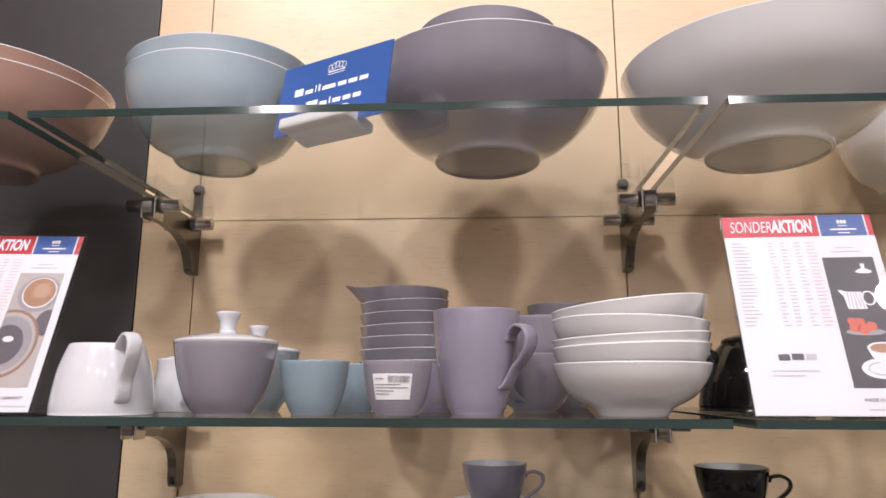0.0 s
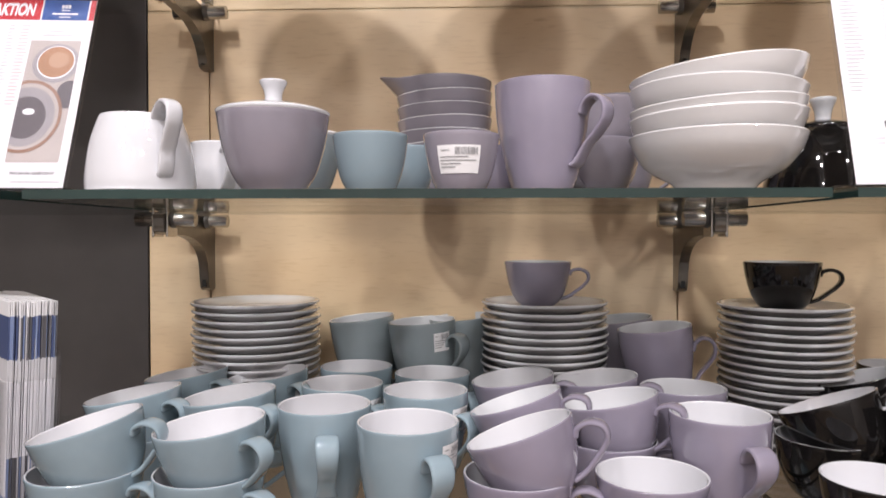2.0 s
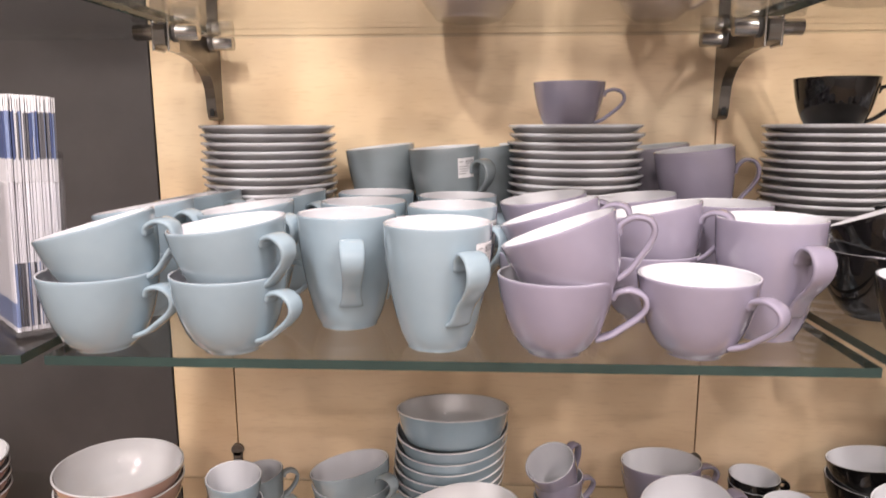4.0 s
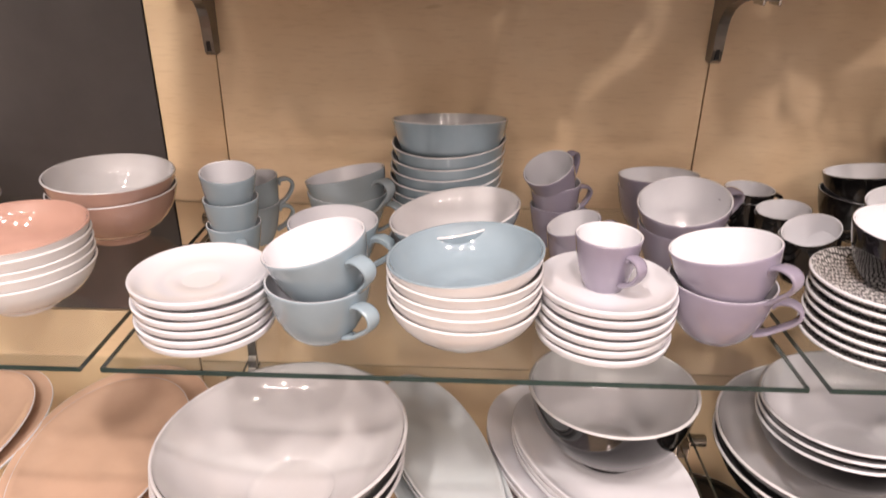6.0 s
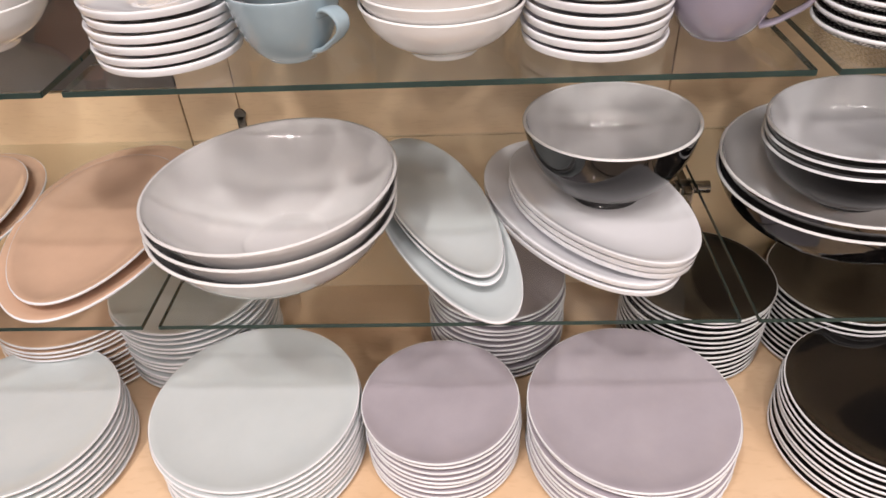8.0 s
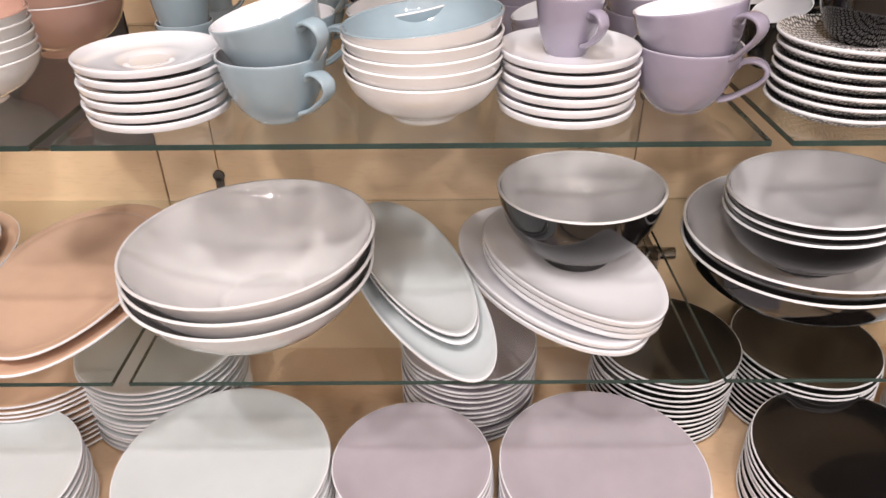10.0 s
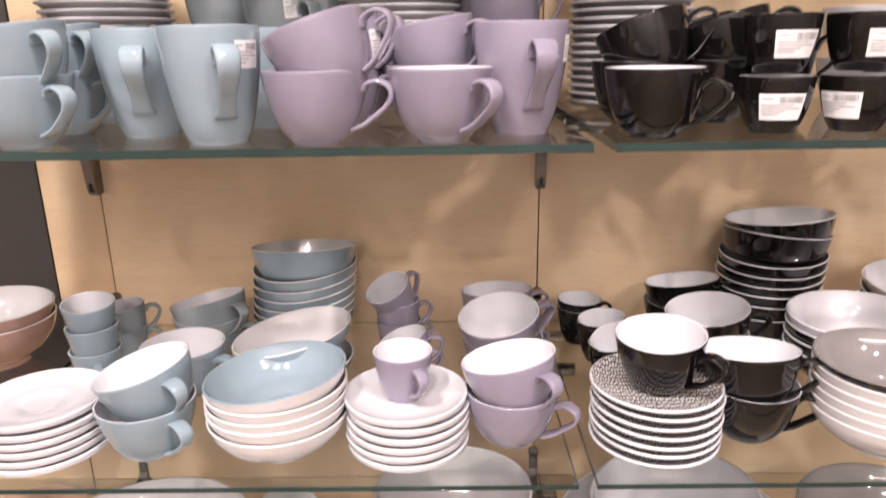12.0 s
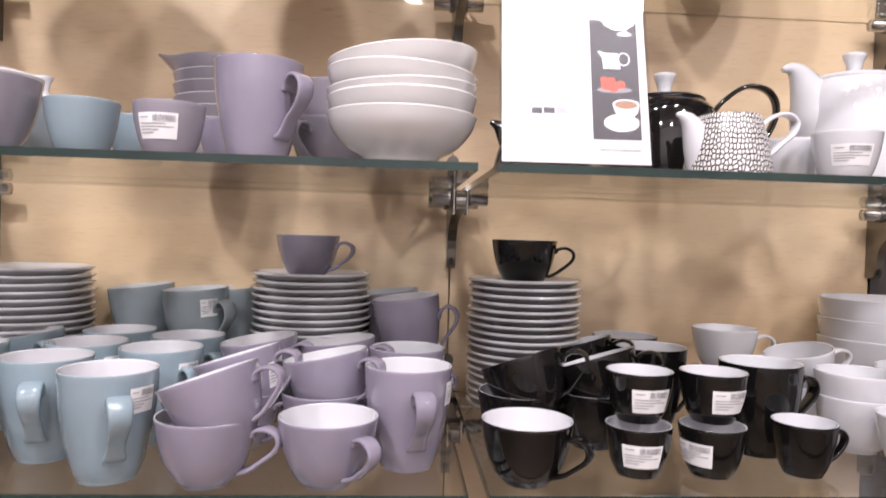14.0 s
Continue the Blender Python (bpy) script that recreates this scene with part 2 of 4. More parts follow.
def lathe(bm, prof, segs=40, sx=1.0, sy=1.0, slant=0.0, mat=0, egg=0.0):
    """Turns a profile of (radius, height) round z. slant lifts the side towards +x, in height per radius."""
    top = max(z for _, z in prof)
    rings = []
    for r, z in prof:
        if r < 1e-6:
            rings.append([bm.verts.new((0, 0, z))])
            continue
        ring = []
        for i in range(segs):
            a = 2 * math.pi * i / segs
            x, y = r * sx * math.cos(a), r * sy * math.sin(a) * (1 + egg * math.cos(a))
            ring.append(bm.verts.new((x, y, z + slant * x * (max(z, 0) / top) ** 1.5)))
        rings.append(ring)
    for a, b in zip(rings, rings[1:]):
        for i in range(segs):
            j = (i + 1) % segs
            if len(a) == 1 and len(b) == 1:
                continue
            if len(a) == 1:
                f = bm.faces.new((a[0], b[j], b[i]))
            elif len(b) == 1:
                f = bm.faces.new((a[i], a[j], b[0]))
            else:
                f = bm.faces.new((a[i], a[j], b[j], b[i]))
            f.material_index = mat
    return bm


def ribbon(path, width, thick, taper=None):
    """A flat band with rounded edges along a path of (x, z); its breadth lies along y."""
    bm = bmesh.new()
    pts = smooth_line(path, 7)
    n = 14
    ring = [(math.cos(2 * math.pi * i / n), math.sin(2 * math.pi * i / n)) for i in range(n)]
    cross = [(0.5 * math.copysign(abs(c) ** 0.65, c), 0.5 * math.copysign(abs(q) ** 0.75, q)) for c, q in ring]
    rings = []
    for i, (x, z) in enumerate(pts):
        a, b = pts[max(i - 1, 0)], pts[min(i + 1, len(pts) - 1)]
        d = Vector((b[0] - a[0], b[1] - a[1])).normalized()
        nx, nz = -d[1], d[0]
        k = i / (len(pts) - 1)
        w = width * (taper(k) if taper else 1)
        rings.append([bm.verts.new((x + nx * thick * v, w * u, z + nz * thick * v)) for u, v in cross])
    for a, b in zip(rings, rings[1:]):
        for i in range(n):
            bm.faces.new((a[i], a[(i + 1) % n], b[(i + 1) % n], b[i]))
    bm.faces.new(rings[0][::-1])
    bm.faces.new(rings[-1])
    bmesh.ops.recalc_face_normals(bm, faces=bm.faces)
    return bm


def tube(bm, p, q, r, segs=16, mat=0):
    p, q = Vector(p), Vector(q)
    m = Matrix.Translation((p + q) / 2) @ (q - p).to_track_quat("Z", "Y").to_matrix().to_4x4()
    vs = bmesh.ops.create_cone(bm, cap_ends=True, segments=segs, radius1=r, radius2=r, depth=(q - p).length, matrix=m)["verts"]
    for f in {f for v in vs for f in v.link_faces}:
        f.material_index = mat
    return bm


def rim(outer, thick, first, last):
    """Part of the rounded lip over the wall, between two angles from the outside."""
    r, z = outer[-1]
    return [(r - thick / 2 * (1 - math.cos(radians(a))), z + thick / 2 * math.sin(radians(a))) for a in range(first, last + 1, 22)]


def shell(outer, thick, first=66):
    """The inside of a vessel whose outside is outer (base to rim): lip, inner wall, floor."""
    lip = rim(outer, thick, first, 180)
    inner = [(max(r - thick, 0.0), z + (thick * 0.5 if z < outer[-1][1] * 0.3 else 0)) for r, z in reversed(outer) if r > thick * 1.5 and z > thick * 1.2]
    r, z = inner[-1]
    d = max(0.0, min(0.0045, z - outer[0][1] - 0.0016))
    return lip + inner + [(r * 0.82, z - 0.36 * d), (r * 0.5, z - 0.76 * d), (r * 0.2, z - 0.96 * d), (0, z - d)]


MESHES = {}


def cached(key, make):
    if key not in MESHES:
        MESHES[key] = make()
    return MESHES[key]


def assemble(name, parts, m, label, category, group=""):
    base = new(name)
    base.empty_display_size = 0.02
    for pname, me, plabel in parts:
        part(pname, me, None, base, plabel)
    base.matrix_basis = m
    return tagged(base, label, category, group)


def at(x, y, z, turn=0, lean=0, way=0, h=0.0):
    """A place, the turn about z, and a lean of so many degrees whose low side points to the bearing way. With h the mouth, not the base, is at x, y."""
    x -= h * math.sin(radians(lean)) * math.cos(radians(way))
    y -= h * math.sin(radians(lean)) * math.sin(radians(way))
    tip = Matrix.Rotation(radians(way), 4, "Z") @ Matrix.Rotation(radians(lean), 4, "Y") @ Matrix.Rotation(radians(-way), 4, "Z")
    return Matrix.Translation((x, y, z)) @ tip @ Matrix.Rotation(radians(turn), 4, "Z")


# ---- vessels: outside profiles (radius, height) ----
CUP = smooth_line([(0.0, 0.001), (0.019, 0.0), (0.022, 0.002), (0.0292, 0.009), (0.0363, 0.023), (0.0414, 0.042), (0.044, 0.059)], 4)
BIGCUP = [(r * 1.11, z * 0.99) for r, z in CUP]
ESPRESSO = smooth_line([(0.0, 0.001), (0.016, 0.0), (0.0185, 0.002), (0.023, 0.012), (0.0272, 0.030), (0.030, 0.050)], 4)
MUG = smooth_line([(0.0, 0.001), (0.022, 0.0), (0.025, 0.002), (0.0305, 0.015), (0.0368, 0.044), (0.0405, 0.070), (0.0418, 0.095)], 4)
TUB = smooth_line([(0.0, 0.001), (0.017, 0.0), (0.020, 0.002), (0.025, 0.012), (0.0292, 0.029), (0.0315, 0.0465)], 4)
BOWL = smooth_line([(0.0, 0.003), (0.026, 0.003), (0.028, 0.0), (0.031, 0.001), (0.036, 0.007), (0.054, 0.017), (0.066, 0.031), (0.071, 0.044)], 4)
STEEP = smooth_line([(0.0, 0.003), (0.030, 0.003), (0.032, 0.0), (0.035, 0.001), (0.041, 0.006), (0.055, 0.013), (0.0605, 0.024), (0.0640, 0.038), (0.0665, 0.050)], 4)
DEEP = smooth_line([(0.0, 0.003), (0.030, 0.003), (0.032, 0.0), (0.035, 0.001), (0.038, 0.010), (0.056, 0.026), (0.070, 0.052), (0.076, 0.078)], 4)
SALAD = smooth_line([(0.0, 0.004), (0.048, 0.004), (0.052, 0.0), (0.056, 0.002), (0.059, 0.012), (0.088, 0.030), (0.116, 0.066), (0.130, 0.112)], 4)
RICE = smooth_line([(0.0, 0.003), (0.028, 0.003), (0.031, 0.0), (0.034, 0.002), (0.038, 0.010), (0.058, 0.028), (0.072, 0.060), (0.079, 0.098)], 4)
COUPE = smooth_line([(0.0, 0.003), (0.045, 0.003), (0.049, 0.0), (0.053, 0.002), (0.075, 0.014), (0.104, 0.036), (0.122, 0.062)], 4)
CUP_HANDLE = [(0.0417, 0.043), (0.045, 0.0485), (0.055, 0.0505), (0.064, 0.046), (0.0655, 0.038), (0.060, 0.030), (0.050, 0.022), (0.041, 0.0155), (0.0308, 0.0115)]
ESP_HANDLE = [(0.0287, 0.036), (0.031, 0.041), (0.040, 0.040), (0.0445, 0.033), (0.041, 0.024), (0.033, 0.016), (0.0236, 0.0115)]
BIG_HANDLE = [(x + 0.0042, z * 0.99) for x, z in CUP_HANDLE]
MUG_HANDLE = [(0.0395, 0.066), (0.0425, 0.074), (0.050, 0.0795), (0.0585, 0.077), (0.0625, 0.069), (0.0605, 0.059), (0.053, 0.049), (0.045, 0.041), (0.0394, 0.0325), (0.0358, 0.0265), (0.0322, 0.0238)]


def radius_at(prof, z):
    for (r0, z0), (r1, z1) in zip(prof[2:], prof[3:]):
        if z0 <= z <= z1:
            return r0 + (r1 - r0) * (z - z0) / max(z1 - z0, 1e-6)
    return prof[-1][0]


def sticker_meshes(prof, z0, z1, bearing, wide):
    """A paper price label bent round a vessel, and its printed bars."""
    def patch(bm, u0, u1, v0, v1, lift, nu=6, nv=4):
        grid = []
        for i in range(nu + 1):
            row = []
            for j in range(nv + 1):
                z = z0 + (z1 - z0) * (v0 + (v1 - v0) * j / nv)
                r = radius_at(prof, z) + lift
                a = radians(bearing) + (u0 + (u1 - u0) * i / nu - 0.5) * wide / radius_at(prof, (z0 + z1) / 2)
                row.append(bm.verts.new((r * math.cos(a), r * math.sin(a), z)))
            grid.append(row)
        for i in range(nu):
            for j in range(nv):
                bm.faces.new((grid[i][j], grid[i + 1][j], grid[i + 1][j + 1], grid[i][j + 1]))
        return bm
    paper = patch(bmesh.new(), 0, 1, 0, 1, 0.0005)
    ink = bmesh.new()
    rnd = random.Random(7)
    u = 0.42
    while u < 0.93:
        w = rnd.choice((0.006, 0.010, 0.016))
        patch(ink, u, u + w, 0.66, 0.92, 0.0009, 1, 2)
        u += w + rnd.choice((0.008, 0.014))
    for v, a, b in ((0.80, 0.08, 0.30), (0.56, 0.06, 0.72), (0.44, 0.06, 0.90), (0.32, 0.06, 0.55), (0.20, 0.06, 0.42)):
        patch(ink, a, b, v, v + 0.035, 0.0009, 4, 1)
    return mesh_of(paper, "price_label", PAPER), mesh_of(ink, "print", LABELINK)


def vessel(name, prof, out, inn, m, label, category, group="", thick=0.0023, handle=None, band=0.012, sticker=None, segs=40, turn=0, pale_rim=False, **shape):
    key = (name, out.name, inn.name, len(prof), prof[-1], tuple(shape.items()))
    body = cached((key, "body"), lambda: mesh_of(lathe(bmesh.new(), prof if pale_rim else prof + rim(prof, thick, 22, 66), segs, **shape), "body", out))
    lining = cached((key, "lining"), lambda: mesh_of(lathe(bmesh.new(), shell(prof, thick, 0 if pale_rim else 66), segs, **shape), "lining", inn))
    parts = [("body", body, ""), ("lining", lining, "glazed inside and rim")]
    if handle:
        bell = lambda k: 0.80 + 0.22 * math.sin(math.pi * min(1, k / 0.6)) + 0.25 * max(0, k - 0.8) / 0.2
        parts.append(("handle", cached((key, "handle"), lambda: mesh_of(ribbon(handle, band, 0.0046, bell), "handle", out)), ""))
    ob = assemble(name, parts, m, label, category, group)
    if sticker:
        z0, z1, bearing, wide = sticker
        paper, ink = sticker_meshes(prof, z0, z1, bearing - turn, wide)
        lab = part("price_label", paper, None, ob, "white paper price label with a bar code")
        part("print", ink, None, lab, "dark printed lines")
    return ob


CN = {ROSE: "pale lilac", SKY: "light blue", BLUE: "pale blue", TEAL: "grey-blue", LILAC: "lilac", PLUM: "grey-plum", SALMON: "salmon", PEACH: "peach", WHITE: "white", CREAM: "cream",
      BLACK: "black", GREY: "light grey", PALE: "pale grey-blue", DKGREY: "dark grey", CRACKLE: "crackle-patterned", CRACKLE_FINE: "crackle-patterned"}


def cup(x, y, z, col, turn=-20, lean=0, way=180, where="on the glass shelf", sticker=None, k=1.0):
    return vessel("coffee_cup", CUP, col, WHITE, at(x, y, z, turn, lean, way, 0.059) @ Matrix.Scale(k, 4), "%s porcelain coffee cup with white inside, %s" % (CN[col], where), "cup",
                  "%s coffee cups" % CN[col], handle=CUP_HANDLE, band=0.0145, sticker=sticker, turn=turn)


def wide_cup(x, y, z, col, turn=-20, lean=0, way=180, where="on the glass shelf", sticker=None):
    return vessel("cappuccino_cup", BIGCUP, col, WHITE, at(x, y, z, turn, lean, way, 0.058), "%s porcelain cappuccino cup with white inside, %s" % (CN[col], where), "cup",
                  "%s cappuccino cups" % CN[col], handle=BIG_HANDLE, band=0.0150, sticker=sticker, turn=turn)


def espresso(x, y, z, col, turn=-20, lean=0, way=180, where="on the glass shelf", sticker=None):
    return vessel("espresso_cup", ESPRESSO, col, WHITE, at(x, y, z, turn, lean, way, 0.050), "small %s espresso cup with white inside, %s" % (CN[col], where), "cup",
                  "%s espresso cups" % CN[col], handle=ESP_HANDLE, band=0.0115, thick=0.0020, sticker=sticker, turn=turn)


def mug(x, y, z, col, turn=-60, sticker=None, lean=0, way=0):
    return vessel("tall_mug", MUG, col, WHITE, at(x, y, z, turn, lean, way, 0.095), "tall %s porcelain mug with white inside on a glass shelf" % CN[col], "mug",
                  "%s mugs" % CN[col], handle=MUG_HANDLE, band=0.0195, sticker=sticker, turn=turn)


def tub(x, y, z, col, turn=0, sticker=None, where="on the glass shelf"):
    return vessel("small_cup", TUB, col, WHITE, at(x, y, z, turn), "small handleless %s porcelain cup, %s" % (CN[col], where), "cup",
                  "%s handleless cups" % CN[col], sticker=sticker, turn=turn)


def bowl(x, y, z, out, inn, lean=0, way=180, prof=BOWL, name="cereal_bowl", where="on the glass shelf", turn=0, thick=0.0027, segs=48, **shape):
    return vessel(name, prof, out, inn, at(x, y, z, turn, lean, way, prof[-1][1]), ("%s porcelain bowl %s" % (CN[out], where)) if out is inn else "%s porcelain bowl, %s inside, %s" % (CN[out], CN[inn], where), "bowl",
                  "%s bowls" % CN[out], thick=thick, segs=segs, pale_rim=True, **shape)


def plate_mesh(d, top, under, rim_w=0.0015, rise=0.011, well=0.0, sx=1.0, sy=1.0, egg=0.0, segs=64):
    """A coupe plate: glazed top, pale rim line and underside."""
    R = d / 2
    bm = bmesh.new()
    drop = 0.0046 if top is WHITE else 0.0016
    lathe(bm, [(0, 0.002), (R * 0.60, 0.002), (R * 0.62, 0.0), (R * 0.65, 0.0), (R * 0.67, 0.002), (R * 0.90, rise * 0.40), (R - 0.0012, rise - drop)], segs, sx, sy, 0, 0, egg)
    edge = [(R - 0.0012, rise - drop), (R - 0.0001, rise - drop * 0.6), (R + 0.0004, rise), (R + 0.0003, rise + 0.0012), (R - 0.0004, rise + 0.0019), (R - rim_w, rise + 0.0021)]
    if top is WHITE:
        edge = [(R - 0.0012, rise - drop), (R - 0.0006, rise - drop + 0.0001), (R - 0.0003, rise - drop + 0.0006), (R + 0.0002, rise), (R + 0.0003, rise + 0.0012), (R - 0.0002, rise + 0.0018), (R - 0.0007, rise + 0.0021), (R - rim_w, rise + 0.0021)]
    lathe(bm, edge, segs, sx, sy, 0, 1, egg)
    inner = [(R - rim_w, rise + 0.0021), (R * 0.93, rise * 0.72 + 0.003), (R * 0.80, 0.0062), (R * 0.55, 0.0050)]
    if well:
        inner += [(well * 1.15, 0.0048), (well, 0.0036), (well * 0.9, 0.0034)]
    lathe(bm, inner + [(0, 0.0046 if not well else 0.0033)], segs, sx, sy, 0, 2, egg)
    bmesh.ops.remove_doubles(bm, verts=bm.verts, dist=0.00002)
    return mesh_of(bm, "plate", [under, WHITE, top])


def pile(name, x, y, z, n, d, top, under, pitch, label, category, group, lift_last=None, rise=0.011, well=0.0, jitter=0.0015, seed=1, sx=1.0, sy=1.0, turn=0, egg=0.0):
    me = cached((name, d, top.name, under.name, rise, well, sx, sy), lambda: plate_mesh(d, top, under, rise=rise, well=well, sx=sx, sy=sy, egg=egg))
    rnd = random.Random(seed)
    for i in range(n):
        ob = new(name, me)
        j = jitter if i else 0
        ob.matrix_basis = at(x + rnd.uniform(-j, j), y + rnd.uniform(-j, j), z + i * pitch, turn + rnd.uniform(-3, 3), rnd.uniform(0, 0.25) if i else 0, rnd.uniform(0, 360))
        tagged(ob, label, category, group)
    return z + n * pitch


# ---- the setting ----
WALL_Y, FRONT = 0.95, 0.543
XL, XR, XE = -0.37, 0.255, 0.88
TOPS = (1.636, 1.365, 1.083, 0.765, 0.497)
FLOOR6 = 0.20
wall = tagged(new("wall_back"), "light birch veneer back wall of a shop shelf in framed panels", "wall", kind="structure")
COLS = (-0.455, XL, XR, XE)
ROWS_Z = (0.0, 0.493, 0.761, 1.079, 1.361, 1.632, 3.05)
for x0, x1 in zip(COLS, COLS[1:]):
    for z0, z1 in zip(ROWS_Z, ROWS_Z[1:]):
        part("panel", boxed((x0 + x1) / 2, WALL_Y + 0.01, (z0 + z1) / 2, x1 - x0 - 0.0018, 0.02, z1 - z0 - 0.0014, 0.0005), BIRCH, wall, smooth=False)
part("panel", boxed((-2.40 - 0.455) / 2, WALL_Y + 0.01, 0.29, 2.40 - 0.458, 0.02, 0.578, 0.0006), BIRCH, wall, smooth=False)
part("backing", boxed(0.0, WALL_Y + 0.035, 1.525, 4.8, 0.028, 3.05), GAP, wall, "dark backing behind the joints", smooth=False)
dark = tagged(new("wall_dark", mesh_of(boxed((-2.40 - 0.455) / 2, WALL_Y + 0.01, (0.583 + 3.05) / 2, 2.40 - 0.458, 0.02, 3.05 - 0.583, 0.001), "wall_dark", SLATE, False)),
              "matt dark grey wall panel beside the birch shelf wall", "wall", kind="structure")
tagged(new("wall_dark_end", mesh_of(boxed((XE + 2.40) / 2, WALL_Y + 0.008, 1.525, 2.40 - XE - 0.003, 0.02, 3.05, 0.001), "wall_dark_end", SLATE, False)),
       "matt dark grey wall panel at the end of the shelf", "wall", kind="structure")
tagged(new("floor", mesh_of(boxed(0, -1.3, -0.05, 5.0, 4.8, 0.1), "floor", CARPET, False)), "brown-grey shop floor", "floor", kind="structure")
tagged(new("ceiling", mesh_of(boxed(0, -1.3, 3.11, 5.0, 4.8, 0.1), "ceiling", CEILING, False)), "white shop ceiling", "ceiling", kind="structure")
tagged(new("wall_front", mesh_of(boxed(0, -3.65, 1.525, 5.0, 0.1, 3.05), "wall_front", PLASTER, False)), "pale painted shop wall", "wall", kind="structure")
for side, n in ((-1, "wall_west"), (1, "wall_east")):
    tagged(new(n, mesh_of(boxed(side * 2.45, -1.3, 1.525, 0.1, 4.6, 3.05), n, PLASTER, False)), "pale painted shop side wall", "wall", kind="structure")
tagged(new("base_board", mesh_of(boxed(0.0, 0.675, FLOOR6 - 0.02, 3.5, 0.545, 0.04, 0.002), "base_board", BOARD, False)),
       "light birch base board of the shelf", "shelf board", kind="structure")
tagged(new("plinth", mesh_of(boxed(0.0, 0.70, (FLOOR6 - 0.04) / 2, 3.5, 0.45, FLOOR6 - 0.04), "plinth", SLATE, False)),
       "dark plinth under the base board", "plinth", kind="structure")


def glass_pane(x0, x1, top, depth_front=FRONT):
    """A clear sheet with polished green edges along its front and sides."""
    base = new("glass_shelf")
    tagged(base, "clear glass shelf with green edges on steel brackets", "glass shelf", "glass shelf boards")
    thick = 0.0075 if top > 1.0 else 0.0052
    y0, y1, e = depth_front, WALL_Y - 0.0005, 0.0006
    zc = top - thick / 2
    part("pane", boxed((x0 + x1) / 2, (y0 + y1) / 2, zc, x1 - x0 - 2.2 * e, y1 - y0 - 2.2 * e, thick), GLASS, base, smooth=False)
    part("front_edge", boxed((x0 + x1) / 2, y0 + e / 2, zc, x1 - x0, e, thick - 0.0004), EDGE, base, "green polished glass edge", smooth=False)
    for x in (x0 + e / 2, x1 - e / 2):
        part("side_edge", boxed(x, (y0 + y1) / 2, zc, e, y1 - y0 - 2.2 * e, thick - 0.0004), EDGE, base, "green polished glass edge", smooth=False)
    return base


for top in TOPS:
    for x0, x1 in ((XL - 0.625 + 0.008, XL - 0.009), (XL + 0.009, XR - 0.009), (XR + 0.009, XE - 0.009)):
        glass_pane(x0, x1, top)


def bracket(x, top, tip, group="shelf brackets"):
    """Steel shelf bracket: a plate from the wall with a clamp block, cross pins under the glass and a foot with a slot."""
    base = new("shelf_bracket")
    tagged(base, "brushed steel shelf bracket with round cross pins on the wall", "bracket", group)
    under = top - 0.008
    outline = smooth_line([(0.0, 0.020), (-0.006, 0.020), (-0.010, 0.012), (-0.016, -0.002), (-0.060, -0.002), (-0.150, -0.002), (-0.156, -0.008),
                           (-0.156, -0.020), (-0.148, -0.025), (-0.085, -0.029), (-0.046, -0.041), (-0.027, -0.062), (-0.020, -(under - tip)), (0.0, -(under - tip) - 0.002)], 3)
    bm = bmesh.new()
    vs = [bm.verts.new((-0.0062, yy, zz)) for yy, zz in outline]
    f = bm.faces.new(vs)
    r = bmesh.ops.extrude_face_region(bm, geom=[f])
    bmesh.ops.translate(bm, vec=(0.0124, 0, 0), verts=[v for v in r["geom"] if isinstance(v, bmesh.types.BMVert)])
    bmesh.ops.recalc_face_normals(bm, faces=bm.faces)
    part("plate", bm, NICKEL, base, smooth=False)
    for yy, h in ((-0.136, 0.034), (-0.030, 0.034)):
        part("pin", tube(bmesh.new(), (-h, yy, -0.0085), (h, yy, -0.0085), 0.0085, 20), STEEL, base, "round steel pin")
        part("collar", tube(bmesh.new(), (-0.012, yy, -0.0085), (0.012, yy, -0.0085), 0.0105, 20), DARKSTEEL, base, "dark ring")
    hook = bmesh.new()
    box(hook, 0, -0.003, 0.034, 0.013, 0.005, 0.030, 0.002)
    tube(hook, (0, -0.0055, 0.050), (0, -0.0005, 0.050), 0.0085, 18)
    part("hook", hook, DARKSTEEL, base, "rounded wall hook", smooth=False)
    for sx in (-0.0080, 0.0080):
        part("cheek", box(bmesh.new(), sx, -0.140, -0.014, 0.003, 0.026, 0.030, 0.001), STEEL, base, "steel cheek of the fork", smooth=False)
    part("slot", boxed(0, -0.0215, -(under - tip) + 0.016, 0.005, 0.003, 0.028), SLOT, base, "dark slot", smooth=False)
    base.matrix_basis = Matrix.Translation((x, WALL_Y, under))
    return base


for top, tip in zip(TOPS, (1.552, 1.260, 0.969, 0.660, 0.392)):
    for x in (XL, XR, XE):
        bracket(x, top, tip)

S1, S2, S3, S4, S5 = TOPS

